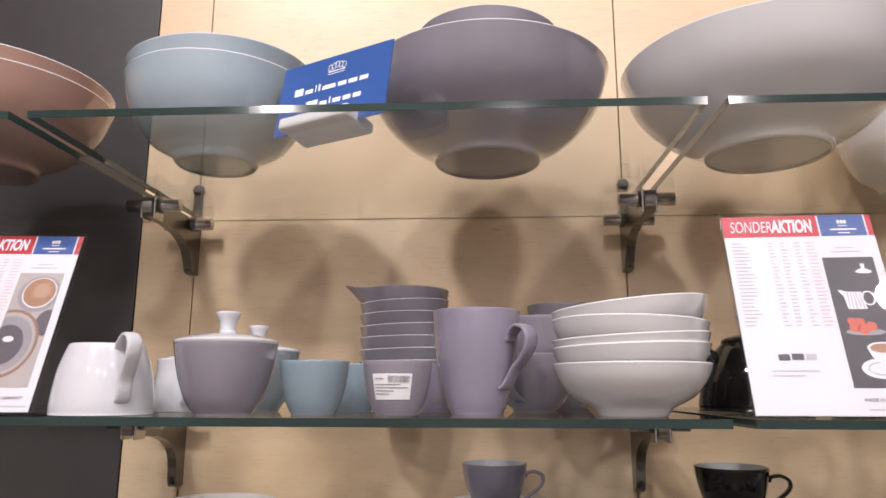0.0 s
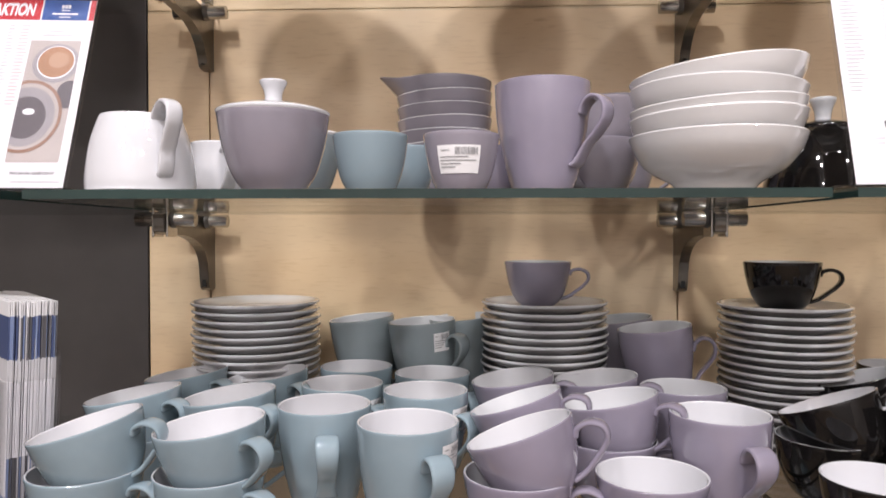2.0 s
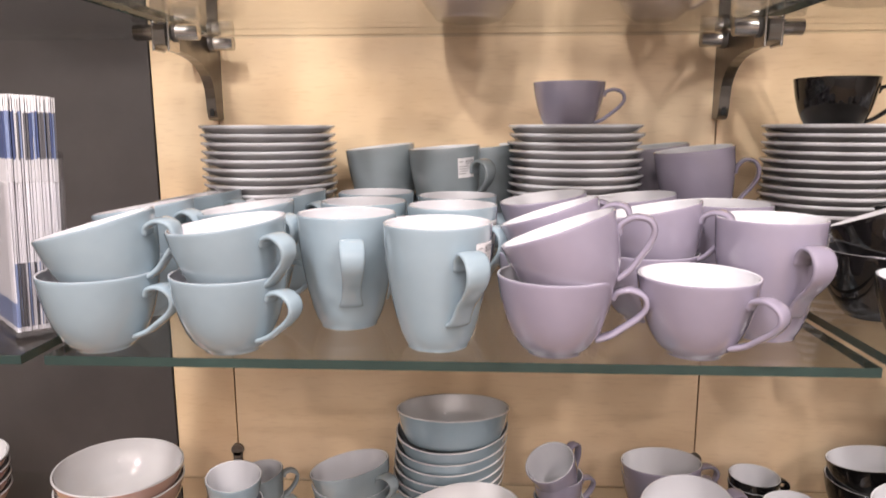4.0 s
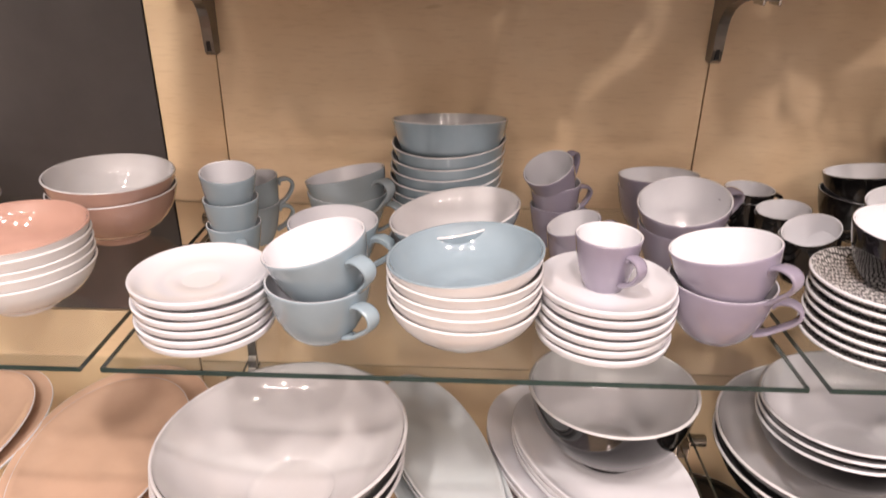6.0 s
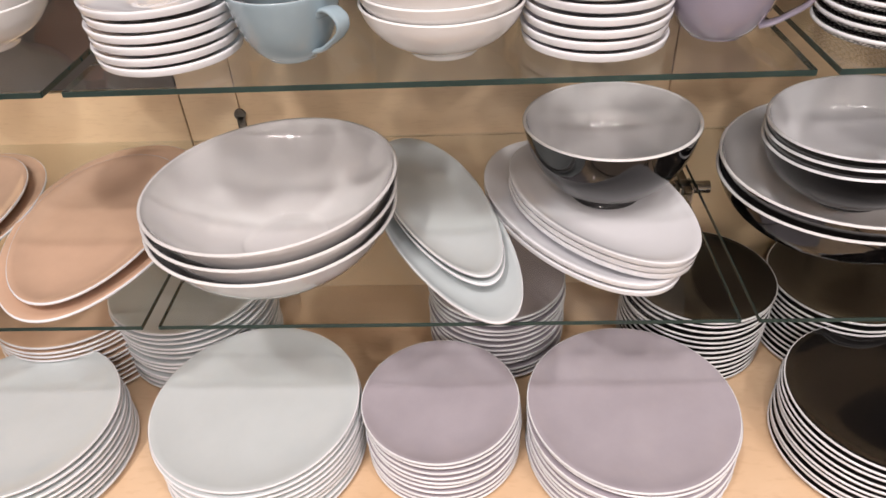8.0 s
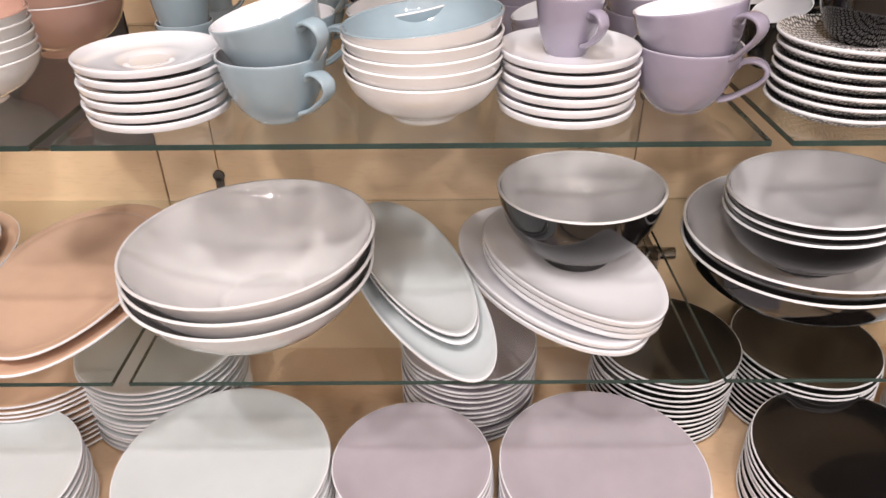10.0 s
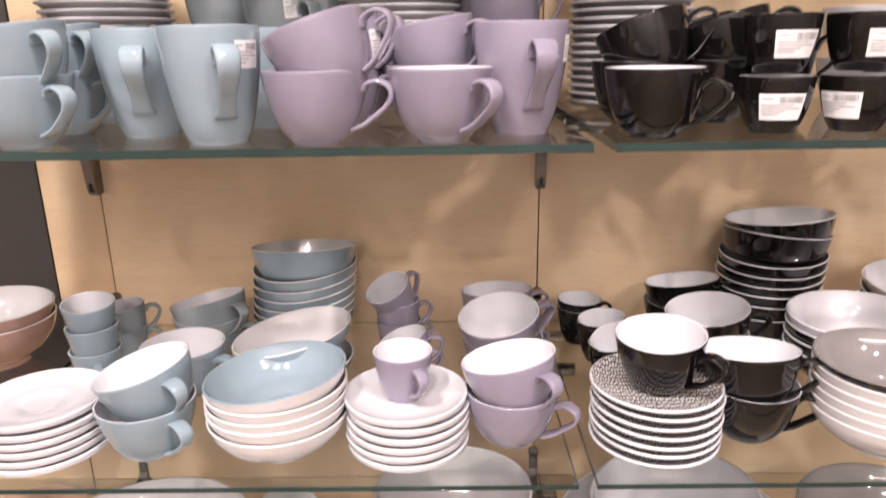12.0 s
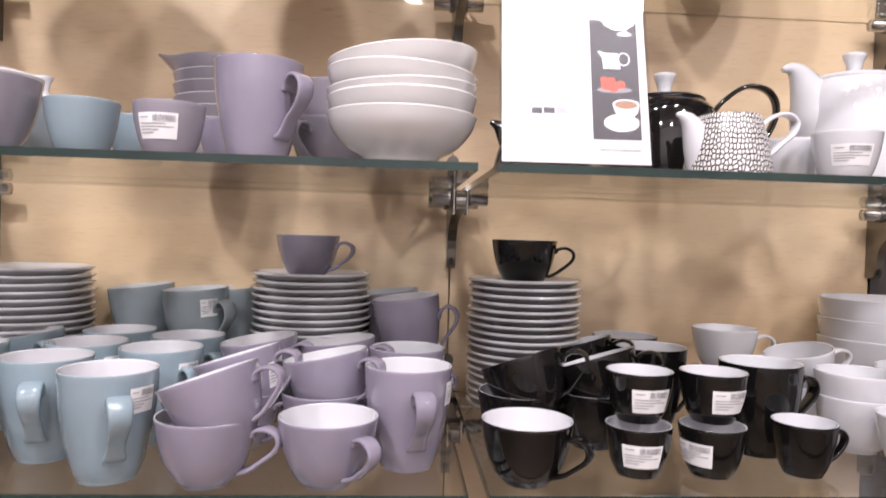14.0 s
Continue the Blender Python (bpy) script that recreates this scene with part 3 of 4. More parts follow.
# ---- top shelf ----
bowl(0.058, 0.720, S1, PLUM, GREY, 0, 60, [(r * 1.06, h * 0.90) for r, h in SALAD], "salad_bowl", "nested on the top shelf", thick=0.004, segs=64)
for k in range(2):
    bowl(-0.251, 0.713, S1 + 0.018 * k, SKY, GREY, 2.0 * k, 200, [(r * 1.33, z * 0.94) for r, z in RICE], "soup_bowl", "nested on the top shelf", thick=0.004, segs=64)
bowl(0.060, 0.735, S1 + 0.083, PLUM, GREY, 1, 60, [(r * 0.66, h * 0.64) for r, h in SALAD], "small_bowl", "nested in a larger bowl", thick=0.0035, segs=56)
for k in range(2):
    bowl(-0.532, 0.722, S1 + 0.018 * k, SALMON, GREY, 1.5 * k, 0, [(r, h * 0.82) for r, h in SALAD], "salad_bowl", "nested on the top shelf", thick=0.004, segs=64)
bowl(0.362, 0.708, S1, CREAM, WHITE, 0, 0, [(r * 1.16, z * 0.90) for r, z in SALAD], "salad_bowl", "on the top shelf", thick=0.004, segs=64)
for k in range(3):
    bowl(0.60, 0.86, S1 + 0.020 * k, WHITE, WHITE, 1.0 * k, 30, RICE, "soup_bowl", "nested on the top shelf")

# ---- second shelf ----
SUGAR = smooth_line([(0.0, 0.001), (0.022, 0.0), (0.025, 0.002), (0.033, 0.014), (0.040, 0.036), (0.044, 0.060)], 4)


def sugar_bowl(x, y, z, col, lid, k=1.0):
    prof = [(r * k, h * k) for r, h in SUGAR]
    ob = vessel("sugar_bowl", prof, col, WHITE, at(x, y, z), "%s porcelain sugar bowl with a white knobbed lid" % CN[col], "sugar bowl", "sugar bowls")
    lp = smooth_line([(0.0435, 0.0595), (0.0445, 0.0625), (0.041, 0.0645), (0.028, 0.068), (0.010, 0.070), (0.0068, 0.073), (0.0075, 0.080), (0.0105, 0.086), (0.0095, 0.0885), (0.0, 0.089)], 4)
    part("lid", mesh_of(lathe(bmesh.new(), [(r * k, h * k) for r, h in lp]), "lid", lid), None, ob, "white lid with a round knob")
    return ob


def jug(x, y, z, prof, col, hand, turn=0, name="milk_jug", spout=0.016, label="", handle_mat=None, lip=0.7):
    """A jug: turned body whose rim is drawn out to a lip, and a handle on the other side."""
    bm = bmesh.new()
    top = prof[-1][1]
    full = prof + rim(prof, 0.003, 22, 44) + shell(prof, 0.003)
    lathe(bm, full, 48)
    for v in bm.verts:
        a = math.atan2(v.co.y, v.co.x)
        k = math.exp(-(((abs(a) - math.pi) / 0.42) ** 2)) * max(0, (v.co.z / top - lip) / (1 - lip)) ** 1.6
        v.co.x -= spout * k
        v.co.z += spout * 0.35 * k
    ob = assemble(name, [("body", mesh_of(bm, "body", col), "")], at(x, y, z, turn), label, "jug")
    if hand:
        part("handle", ribbon(hand, 0.013, 0.0045), handle_mat or col, ob)
    return ob


WIDEJUG = smooth_line([(0.0, 0.001), (0.039, 0.0), (0.043, 0.003), (0.0425, 0.018), (0.039, 0.040), (0.0335, 0.0575), (0.032, 0.0608)], 4)
jug(-0.290, 0.590, S2, WIDEJUG, WHITE, [(0.028, 0.050), (0.036, 0.0625), (0.048, 0.0690), (0.0595, 0.0640), (0.0605, 0.0530), (0.0545, 0.0415), (0.0485, 0.0305), (0.0470, 0.0210), (0.0445, 0.0140), (0.0405, 0.0115)], -42,
    label="white porcelain milk jug with a large loop handle", spout=0.006)
SMALLJUG = smooth_line([(0.0, 0.001), (0.022, 0.0), (0.025, 0.003), (0.026, 0.020), (0.0235, 0.040), (0.024, 0.052)], 4)
jug(-0.262, 0.685, S2, SMALLJUG, WHITE, [(0.020, 0.042), (0.032, 0.048), (0.042, 0.040), (0.040, 0.026), (0.030, 0.012), (0.022, 0.008)], -50, spout=0.010,
    label="small white porcelain creamer")
sugar_bowl(-0.179, 0.588, S2, PLUM, WHITE, 1.03)
sugar_bowl(-0.187, 0.700, S2, TEAL, WHITE, 1.0)
tub(-0.101, 0.599, S2, BLUE)
tub(-0.082, 0.685, S2, BLUE)
tub(-0.026, 0.600, S2, PLUM, sticker=(0.014, 0.036, -93, 0.034))
tub(0.005, 0.69, S2, LILAC)
PITCHER = smooth_line([(0.0, 0.001), (0.034, 0.0), (0.037, 0.002), (0.048, 0.014), (0.055, 0.028), (0.058, 0.042)], 4)
z = S2
for k in range(7):
    vessel("stacked_bowl", PITCHER, PLUM, WHITE, at(-0.050, 0.868, z, 0, (0, 1, 2, 1.5, 2.5, 2, 3)[k], 200, 0.042), "dark lilac porcelain bowl in a nested stack on a glass shelf", "bowl", "stacked lilac bowls", pale_rim=True)
    z += 0.0150
jug(-0.050, 0.868, z, PITCHER, PLUM, None, 0, "sauce_boat", 0.020, "dark lilac sauce boat with drawn-out lip on stacked bowls", lip=0.45)
mug(0.0447, 0.637, S2, LILAC, -38)
for k, tr in enumerate((-120, -24)):
    wide_cup(0.106 + 0.006 * k, 0.738, S2 + k * 0.039, PLUM, tr)
for k in range(3):
    wide_cup(0.158, 0.882, S2 + k * 0.035, PLUM, -10)
z = S2
for k, (ln, way) in enumerate(((0, 0), (1.5, 180), (3, 200), (2.0, 20), (5.5, 180))):
    bowl(0.181, 0.600, z, CREAM, CREAM, ln, way, [(r * 0.965, h) for r, h in BOWL], "cereal_bowl", "stacked on a glass shelf")
    z += (0.0155, 0.0085, 0.0125, 0.0155, 0)[k]


def teapot(x, y, z, prof, col, lidmat, spout_path, hand, turn, label):
    base = assemble("teapot", [("body", mesh_of(lathe(bmesh.new(), prof, 48), "body", col), "")], at(x, y, z, turn), label, "teapot")
    h = prof[-1][1]
    r = prof[-1][0]
    lp = smooth_line([(r * 0.985, h - 0.001), (r * 0.985, h + 0.003), (r * 0.88, h + 0.006), (r * 0.4, h + 0.010), (0, h + 0.011)], 4)
    kn = smooth_line([(0.008, h + 0.010), (0.0075, h + 0.014), (0.0090, h + 0.022), (0.0125, h + 0.031), (0.010, h + 0.034), (0, h + 0.0345)], 4)
    part("lid", lathe(bmesh.new(), lp, 40), lidmat, base, "round lid")
    part("knob", lathe(bmesh.new(), kn, 24), WHITE, base, "white porcelain knob")
    part("spout", spout_mesh(spout_path), col, base)
    part("handle", ribbon(hand, 0.014, 0.0055), col, base)
    return base


def spout_mesh(spout_path):
    """A tapered tube along a path of (x, z, radius)."""
    pts = smooth_line(spout_path, 6)
    bm = bmesh.new()
    rings = []
    for i, (px, pz, pr) in enumerate(pts):
        a, b = pts[max(i - 1, 0)], pts[min(i + 1, len(pts) - 1)]
        d = Vector((b[0] - a[0], 0, b[1] - a[1])).normalized()
        s = Vector((0, 1, 0))
        u = d.cross(s)
        rings.append([bm.verts.new(Vector((px, 0, pz)) + pr * (math.cos(q) * s + math.sin(q) * u)) for q in (2 * math.pi * k / 14 for k in range(14))])
    for a, b in zip(rings, rings[1:]):
        for i in range(14):
            bm.faces.new((a[i], a[(i + 1) % 14], b[(i + 1) % 14], b[i]))
    bm.faces.new(rings[-1])
    bmesh.ops.recalc_face_normals(bm, faces=bm.faces)
    return bm


POT = smooth_line([(0.0, 0.001), (0.052, 0.0), (0.056, 0.003), (0.061, 0.020), (0.060, 0.055), (0.055, 0.080), (0.046, 0.090)], 4)
teapot(0.479, 0.740, S2, [(r, h * 1.05) for r, h in POT], BLACK, BLACK, [(-0.045, 0.030, 0.016), (-0.080, 0.040, 0.012), (-0.105, 0.060, 0.009), (-0.130, 0.072, 0.008), (-0.145, 0.070, 0.006)],
       [(0.050, 0.076), (0.066, 0.098), (0.092, 0.116), (0.118, 0.112), (0.128, 0.090), (0.116, 0.058), (0.090, 0.034), (0.052, 0.024)], -4, "glossy black porcelain teapot on a glass shelf")
POTS = smooth_line([(0.0, 0.001), (0.053, 0.0), (0.057, 0.003), (0.0562, 0.015), (0.049, 0.043), (0.037, 0.064), (0.030, 0.072)], 4)
teapot(0.343, 0.754, S2, POTS, BLACK, BLACK, [(-0.032, 0.038, 0.015), (-0.041, 0.052, 0.012), (-0.051, 0.064, 0.007), (-0.061, 0.069, 0.0025)],
       [(0.036, 0.062), (0.050, 0.074), (0.064, 0.072), (0.070, 0.058), (0.064, 0.040), (0.050, 0.026)], 0, "small glossy black porcelain pot with a white knob")
POTW = [(r * 1.04, h * 1.40) for r, h in POT]
teapot(0.700, 0.735, S2, POTW, WHITE, WHITE, [(-0.034, 0.050, 0.032), (-0.042, 0.080, 0.030), (-0.051, 0.108, 0.023), (-0.063, 0.130, 0.014), (-0.074, 0.139, 0.008), (-0.085, 0.138, 0.003)],
       [(0.05, 0.095), (0.08, 0.110), (0.105, 0.09), (0.095, 0.05), (0.055, 0.03)], 0, "white porcelain teapot on a glass shelf")
CREAMER = smooth_line([(0.0, 0.001), (0.036, 0.0), (0.040, 0.003), (0.0395, 0.014), (0.035, 0.038), (0.029, 0.058)], 4)
cj = vessel("creamer", CREAMER, CRACKLE, WHITE, at(0.494, 0.612, S2, 6), "white creamer with black crackle pattern, white spout and handle", "jug")
part("spout", spout_mesh([(-0.030, 0.004, 0.010), (-0.031, 0.022, 0.013), (-0.034, 0.040, 0.0125), (-0.041, 0.052, 0.0085), (-0.049, 0.0575, 0.0045), (-0.054, 0.058, 0.0018)]), WHITE, cj, "plain white spout")
part("handle", ribbon([(0.030, 0.046), (0.038, 0.056), (0.050, 0.063), (0.063, 0.064), (0.0715, 0.057), (0.068, 0.046), (0.056, 0.036), (0.046, 0.027), (0.036, 0.020)], 0.012, 0.0045), WHITE, cj, "plain white handle")
vessel("cup", TUB, WHITE, WHITE, at(0.612, 0.612, S2), "white porcelain cup with a price label on a glass shelf", "cup", sticker=(0.014, 0.034, -112, 0.036))
vessel("cup", TUB, WHITE, WHITE, at(0.592, 0.675, S2), "white porcelain cup on a glass shelf", "cup")

# ---- third shelf ----
SAUCER_PITCH = 0.0091
for x, y, col, seed in ((-0.278, 0.858, MIDGREY, 3), (0.071, 0.868, MIDGREY, 4), (0.343, 0.838, DKGREY, 5)):
    pile("saucer", x, y, S3, 18, 0.151 if x < 0.3 else 0.143, GREY, col, SAUCER_PITCH, "white-rimmed porcelain saucer in a tall stack", "saucer", "stack of saucers", rise=0.0115, well=0.022, seed=seed)
SZ = S3 + 17 * SAUCER_PITCH + 0.0045
cup(0.064, 0.876, SZ, LILAC, -15, where="on stacked saucers", k=0.93)
cup(0.342, 0.842, SZ, BLACK, -12, where="on stacked saucers", k=0.95)


def pair(x, y, col, t1, t2, lean, way, kind=cup, dx=0.0, dy=0.0, sticker=None):
    kind(x, y, S3, col, t1)
    kind(x + dx, y + dy, S3 + 0.038, col, t2, lean, way, where="tilted in another cup", sticker=sticker)


pair(-0.327, 0.568, BLUE, -12, -10, 15, 190)
pair(-0.226, 0.568, BLUE, -28, -34, 7, 195)
pair(-0.338, 0.668, BLUE, -15, -25, 9, 180)
pair(-0.246, 0.668, BLUE, -15, -35, 7, 185)
pair(-0.327, 0.765, BLUE, -15, -30, 8, 180)
pair(-0.238, 0.765, BLUE, -15, -40, 8, 185, sticker=(0.020, 0.044, -20, 0.020))
mug(-0.149, 0.640, S3, BLUE, -76)
mug(-0.069, 0.586, S3, BLUE, -60, sticker=(0.062, 0.084, -28, 0.024))
mug(-0.149, 0.728, S3, BLUE, -40, sticker=(0.062, 0.084, -30, 0.022))
mug(-0.062, 0.700, S3, BLUE, -40, sticker=(0.062, 0.084, -32, 0.024))
mug(-0.060, 0.786, S3, BLUE, -40)
mug(-0.150, 0.820, S3, BLUE, -40)
for x, y, tr in ((-0.157, 0.903, 20), (-0.078, 0.872, -35)):
    cup(x, y, S3, TEAL, tr)
    mug(x, y, S3 + 0.047, TEAL, tr, sticker=(0.062, 0.084, -52, 0.022) if x > -0.1 else None, lean=4 if x > -0.1 else 6, way=190)
cup(-0.030, 0.915, S3, TEAL, -10)
mug(-0.030, 0.915, S3 + 0.047, TEAL, -10, lean=5, way=190)
pair(0.020, 0.572, LILAC, -12, -16, 20, 166)
cup(0.124, 0.572, S3, LILAC, -50)
pair(0.023, 0.666, LILAC, -12, -20, 18, 166, sticker=(0.020, 0.044, -25, 0.020))
pair(0.110, 0.668, LILAC, -12, -32, 11, 165)
pair(0.026, 0.758, LILAC, -12, -20, 8, 185)
pair(0.114, 0.760, LILAC, -12, -20, 6, 180)
mug(0.194, 0.622, S3, LILAC, -76, sticker=(0.062, 0.084, -18, 0.022))
mug(0.194, 0.724, S3, LILAC, -50)
for x, y in ((0.192, 0.826), (0.168, 0.905)):
    cup(x, y, S3, LILAC if y < 0.85 else PLUM, -12)
    mug(x, y, S3 + 0.047, LILAC if y < 0.85 else PLUM, -14, lean=7, way=185)
cup(0.301, 0.578, S3, BLACK, -42, k=0.95)
pair(0.312, 0.680, BLACK, -10, -20, 22, 142)
pair(0.392, 0.688, BLACK, -10, -22, 20, 145)
pair(0.395, 0.782, BLACK, -10, -20, 16, 152)
for x in (0.412, 0.484):
    tub(x, 0.602, S3, BLACK, sticker=(0.012, 0.034, -100 if x < 0.45 else -150, 0.036))
    tub(x, 0.604, S3 + 0.0505, BLACK, sticker=(0.012, 0.034, -84 if x < 0.45 else -78, 0.036), where="on another cup")
mug(0.566, 0.670, S3, BLACK, 4)
mug(0.481, 0.762, S3, BLACK, -40)
mug(0.479, 0.850, S3, BLACK, -40)
espresso(0.576, 0.604, S3, BLACK, 6)
for k in range(2):
    cup(0.602, 0.826, S3 + 0.056 * k, WHITE, -10, k=0.92)
cup(0.668, 0.770, S3, WHITE, -5, k=0.9)
cup(0.666, 0.770, S3 + 0.040, WHITE, -5, 12, 188, k=0.9)
cup(0.682, 0.680, S3, WHITE, -5)
cup(0.682, 0.680, S3 + 0.025, WHITE, -5)
cup(0.690, 0.590, S3, WHITE, -5)
for k in range(3):
    bowl(0.832, 0.850, S3 + 0.026 * k, WHITE, WHITE, 0, 0, RICE, "soup_bowl", "stacked on a glass shelf")
for k in range(3):
    bowl(0.792, 0.690, S3 + 0.02 * k, WHITE, WHITE, 0, 0, BOWL, "cereal_bowl", "stacked on a glass shelf")

# ---- fourth shelf ----
for k in range(2):
    bowl(-0.470, 0.822, S4 + 0.018 * k, SALMON, GREY, 2 * k, 0, [(r * 0.97, h * 0.80) for r, h in DEEP], "soup_bowl", "nested on a glass shelf")
z = S4
for k in range(5):
    bowl(-0.486, 0.652, z, CREAM, SALMON if k == 4 else CREAM, 1.2 * (k % 2), 120, BOWL, "cereal_bowl", "stacked on a glass shelf")
    z += 0.0098
for k in range(4):
    bowl(-0.685, 0.81, S4 + 0.014 * k, SALMON, GREY, 0, 0, BOWL, "cereal_bowl", "stacked on a glass shelf")
pile("saucer", -0.290, 0.616, S4, 6, 0.1268, WHITE, WHITE, 0.0094, "white porcelain saucer in a stack on a glass shelf", "saucer", "stack of white saucers", rise=0.0105, well=0.018, seed=8)
wide_cup(-0.180, 0.609, S4, BLUE, -38)
wide_cup(-0.184, 0.617, S4 + 0.034, BLUE, -40, 14, 188, where="tilted in another cup")
z = S4
for k in range(5):
    bowl(-0.047, 0.611, z, CREAM, BLUE if k == 4 else CREAM, (0, 0.6, 1.5, 1.5, 6)[k], 170, BOWL, "cereal_bowl", "stacked on a glass shelf")
    z += (0.012, 0.0095, 0.0105, 0.0115, 0)[k]
pile("saucer", 0.083, 0.617, S4, 6, 0.125, WHITE, WHITE, 0.0098, "white porcelain saucer in a stack on a glass shelf", "saucer", "stack of lilac saucers", rise=0.0105, seed=9)
espresso(0.080, 0.619, S4 + 5 * 0.0098 + 0.0045, LILAC, -60, where="on stacked saucers")
wide_cup(0.190, 0.627, S4, LILAC, -26)
wide_cup(0.186, 0.627, S4 + 0.035, LILAC, -56, 12, 150, where="tilted in another cup")
for j in range(3):
    espresso(-0.303, 0.752, S4 + 0.0295 * j, BLUE, (-62, 75, 140)[j], 7 * (j == 2), -60)
for j in range(2):
    espresso(-0.298, 0.815, S4 + 0.0295 * j, TEAL, 25, 8 * (j == 1), 200)
wide_cup(-0.190, 0.840, S4, TEAL, -20)
wide_cup(-0.192, 0.838, S4 + 0.023, TEAL, -35, 13, 150, where="tilted in another cup")
wide_cup(-0.189, 0.735, S4, BLUE, -20)
wide_cup(-0.189, 0.735, S4 + 0.003, BLUE, -20)
for k, rise in enumerate((0, 0.011, 0.023, 0.036, 0.049, 0.064, 0.089)):
    bowl(-0.074 + 0.001 * k, 0.880, S4 + rise, BLUE, GREY, 4.5 if k < 6 else 9, 225 if k < 6 else 95, [(r * 1.06, h) for r, h in STEEP], "cereal_bowl", "in a tall stack", thick=0.0024)
for k in range(2):
    bowl(-0.059, 0.738, S4 + 0.032 * k, BLUE, GREY, 10 * (k == 1), 178, BOWL, "cereal_bowl", "stacked on a glass shelf")
espresso(0.060, 0.830, S4, LILAC, 20)
espresso(0.058, 0.828, S4 + 0.028, LILAC, 15, 4, 200)
espresso(0.047, 0.818, S4 + 0.056, LILAC, 40, 30, 222, where="tilted in another cup")
espresso(0.072, 0.752, S4, LILAC, 0)
espresso(0.070, 0.748, S4 + 0.013, LILAC, -5, 18, 186)
wide_cup(0.192, 0.876, S4, LILAC, 5)
wide_cup(0.190, 0.874, S4 + 0.017, LILAC, 5, 7, 110)
wide_cup(0.190, 0.754, S4, LILAC, 35)
wide_cup(0.184, 0.747, S4 + 0.033, LILAC, 20, 15, 230, where="tilted in another cup")
espresso(0.303, 0.870, S4, BLACK, 10)
espresso(0.303, 0.870, S4 + 0.011, BLACK, 10)
espresso(0.320, 0.812, S4, BLACK, -20)
espresso(0.320, 0.810, S4 + 0.008, BLACK, -20, 8, 190)
espresso(0.322, 0.748, S4, BLACK, -20)
espresso(0.322, 0.744, S4 + 0.014, BLACK, -20, 22, 205)
pile("saucer", 0.335, 0.618, S4, 7, 0.130, CRACKLE_FINE, CRACKLE_FINE, 0.0096, "crackle-patterned black and white saucer in a stack", "saucer", "stack of crackle saucers", rise=0.010, seed=10)
cup(0.334, 0.614, S4 + 6 * 0.0096 + 0.0045, BLACK, -45, 5, 225, where="on stacked saucers")
wide_cup(0.435, 0.632, S4, BLACK, -18)
wide_cup(0.431, 0.634, S4 + 0.036, BLACK, -18, 9, 100)
for k, rise in enumerate((0, 0.018, 0.032, 0.0445, 0.0575, 0.072, 0.103, 0.121)):
    bowl(0.556 + 0.001 * k, 0.880, S4 + rise, BLACK, WHITE, (4, 6, 7)[max(k - 5, 0)], (230, 35, 135)[max(k - 5, 0)], [(r * 1.02, h) for r, h in STEEP], "cereal_bowl", "in a tall stack", thick=0.0024)
wide_cup(0.440, 0.870, S4, BLACK, -10)
wide_cup(0.438, 0.868, S4 + 0.030, BLACK, -10, 11, 130)
wide_cup(0.438, 0.765, S4, BLACK, -10)
wide_cup(0.434, 0.760, S4 + 0.030, BLACK, -10, 9, 200)
for k in range(4):
    bowl(0.598, 0.736, S4 + 0.0135 * k, BLACK if k < 3 else WHITE, WHITE, 3 * (k == 3), 200, [(r * 0.98, h * 0.62) for r, h in DEEP], "soup_bowl", "stacked on a glass shelf")
z = S4
for k in range(6):
    bowl(0.560, 0.606, z, BLACK if k == 5 else CREAM, DKGREY if k == 5 else CREAM, 2 * (k == 5), 180, BOWL, "cereal_bowl", "stacked on a glass shelf")
    z += 0.0105
for k in range(3):
    bowl(0.775, 0.80, S4 + 0.014 * k, WHITE, WHITE, 0, 0, [(r * 0.92, h * 0.62) for r, h in SALAD], "salad_bowl", "stacked on a glass shelf")

# ---- fifth shelf ----
SHALLOW = smooth_line([(0.0, 0.004), (0.040, 0.004), (0.043, 0.0), (0.047, 0.002), (0.054, 0.010), (0.084, 0.027), (0.114, 0.056), (0.132, 0.086)], 4)
for k in range(3):
    bowl(-0.239 - 0.002 * (2 - k), 0.640, S5 + 0.0175 * k, GREY, GREY, (0, 1, 3)[k], 165, [(r * 1.03, h) for r, h in SHALLOW], "serving_bowl", "nested on a glass shelf", thick=0.004, segs=64)


def platter(x, y, z, length, wide, col, turn, label, lean=0, way=0, rise=0.014):
    me = cached(("platter", length, wide, col.name), lambda: plate_mesh(length, col, col, rise=rise, sx=1.0, sy=wide / length, egg=-0.12))
    ob = new("oval_platter", me)
    ob.matrix_basis = at(x, y, z, turn, lean, way)
    return tagged(ob, label, "platter", "oval platters")


lb = "pale grey-blue oval porcelain platter on a glass shelf"
platter(-0.063, 0.699, S5, 0.37, 0.135, PALE, -68, lb)
platter(-0.068, 0.724, S5 + 0.009, 0.32, 0.115, PALE, -68, lb)
platter(-0.070, 0.727, S5 + 0.018, 0.32, 0.115, PALE, -68, lb)
lw = "white oval porcelain platter in a stack on a glass shelf"
for k in range(2):
    platter(0.104, 0.722, S5 + 0.010 * k, 0.328, 0.192, WHITE, -66, lw)
for k in range(3):
    platter(0.122, 0.702 - 0.003 * k, S5 + 0.020 + 0.010 * k, 0.282, 0.166, WHITE, -62, lw)
bowl(0.128, 0.717, S5 + 0.046, BLACK, GREY, 2, 137, [(r * 0.745, h * 0.84) for r, h in SALAD], "salad_bowl", "on stacked white platters", thick=0.004, segs=64)
ls = "peach oval porcelain platter on a glass shelf"
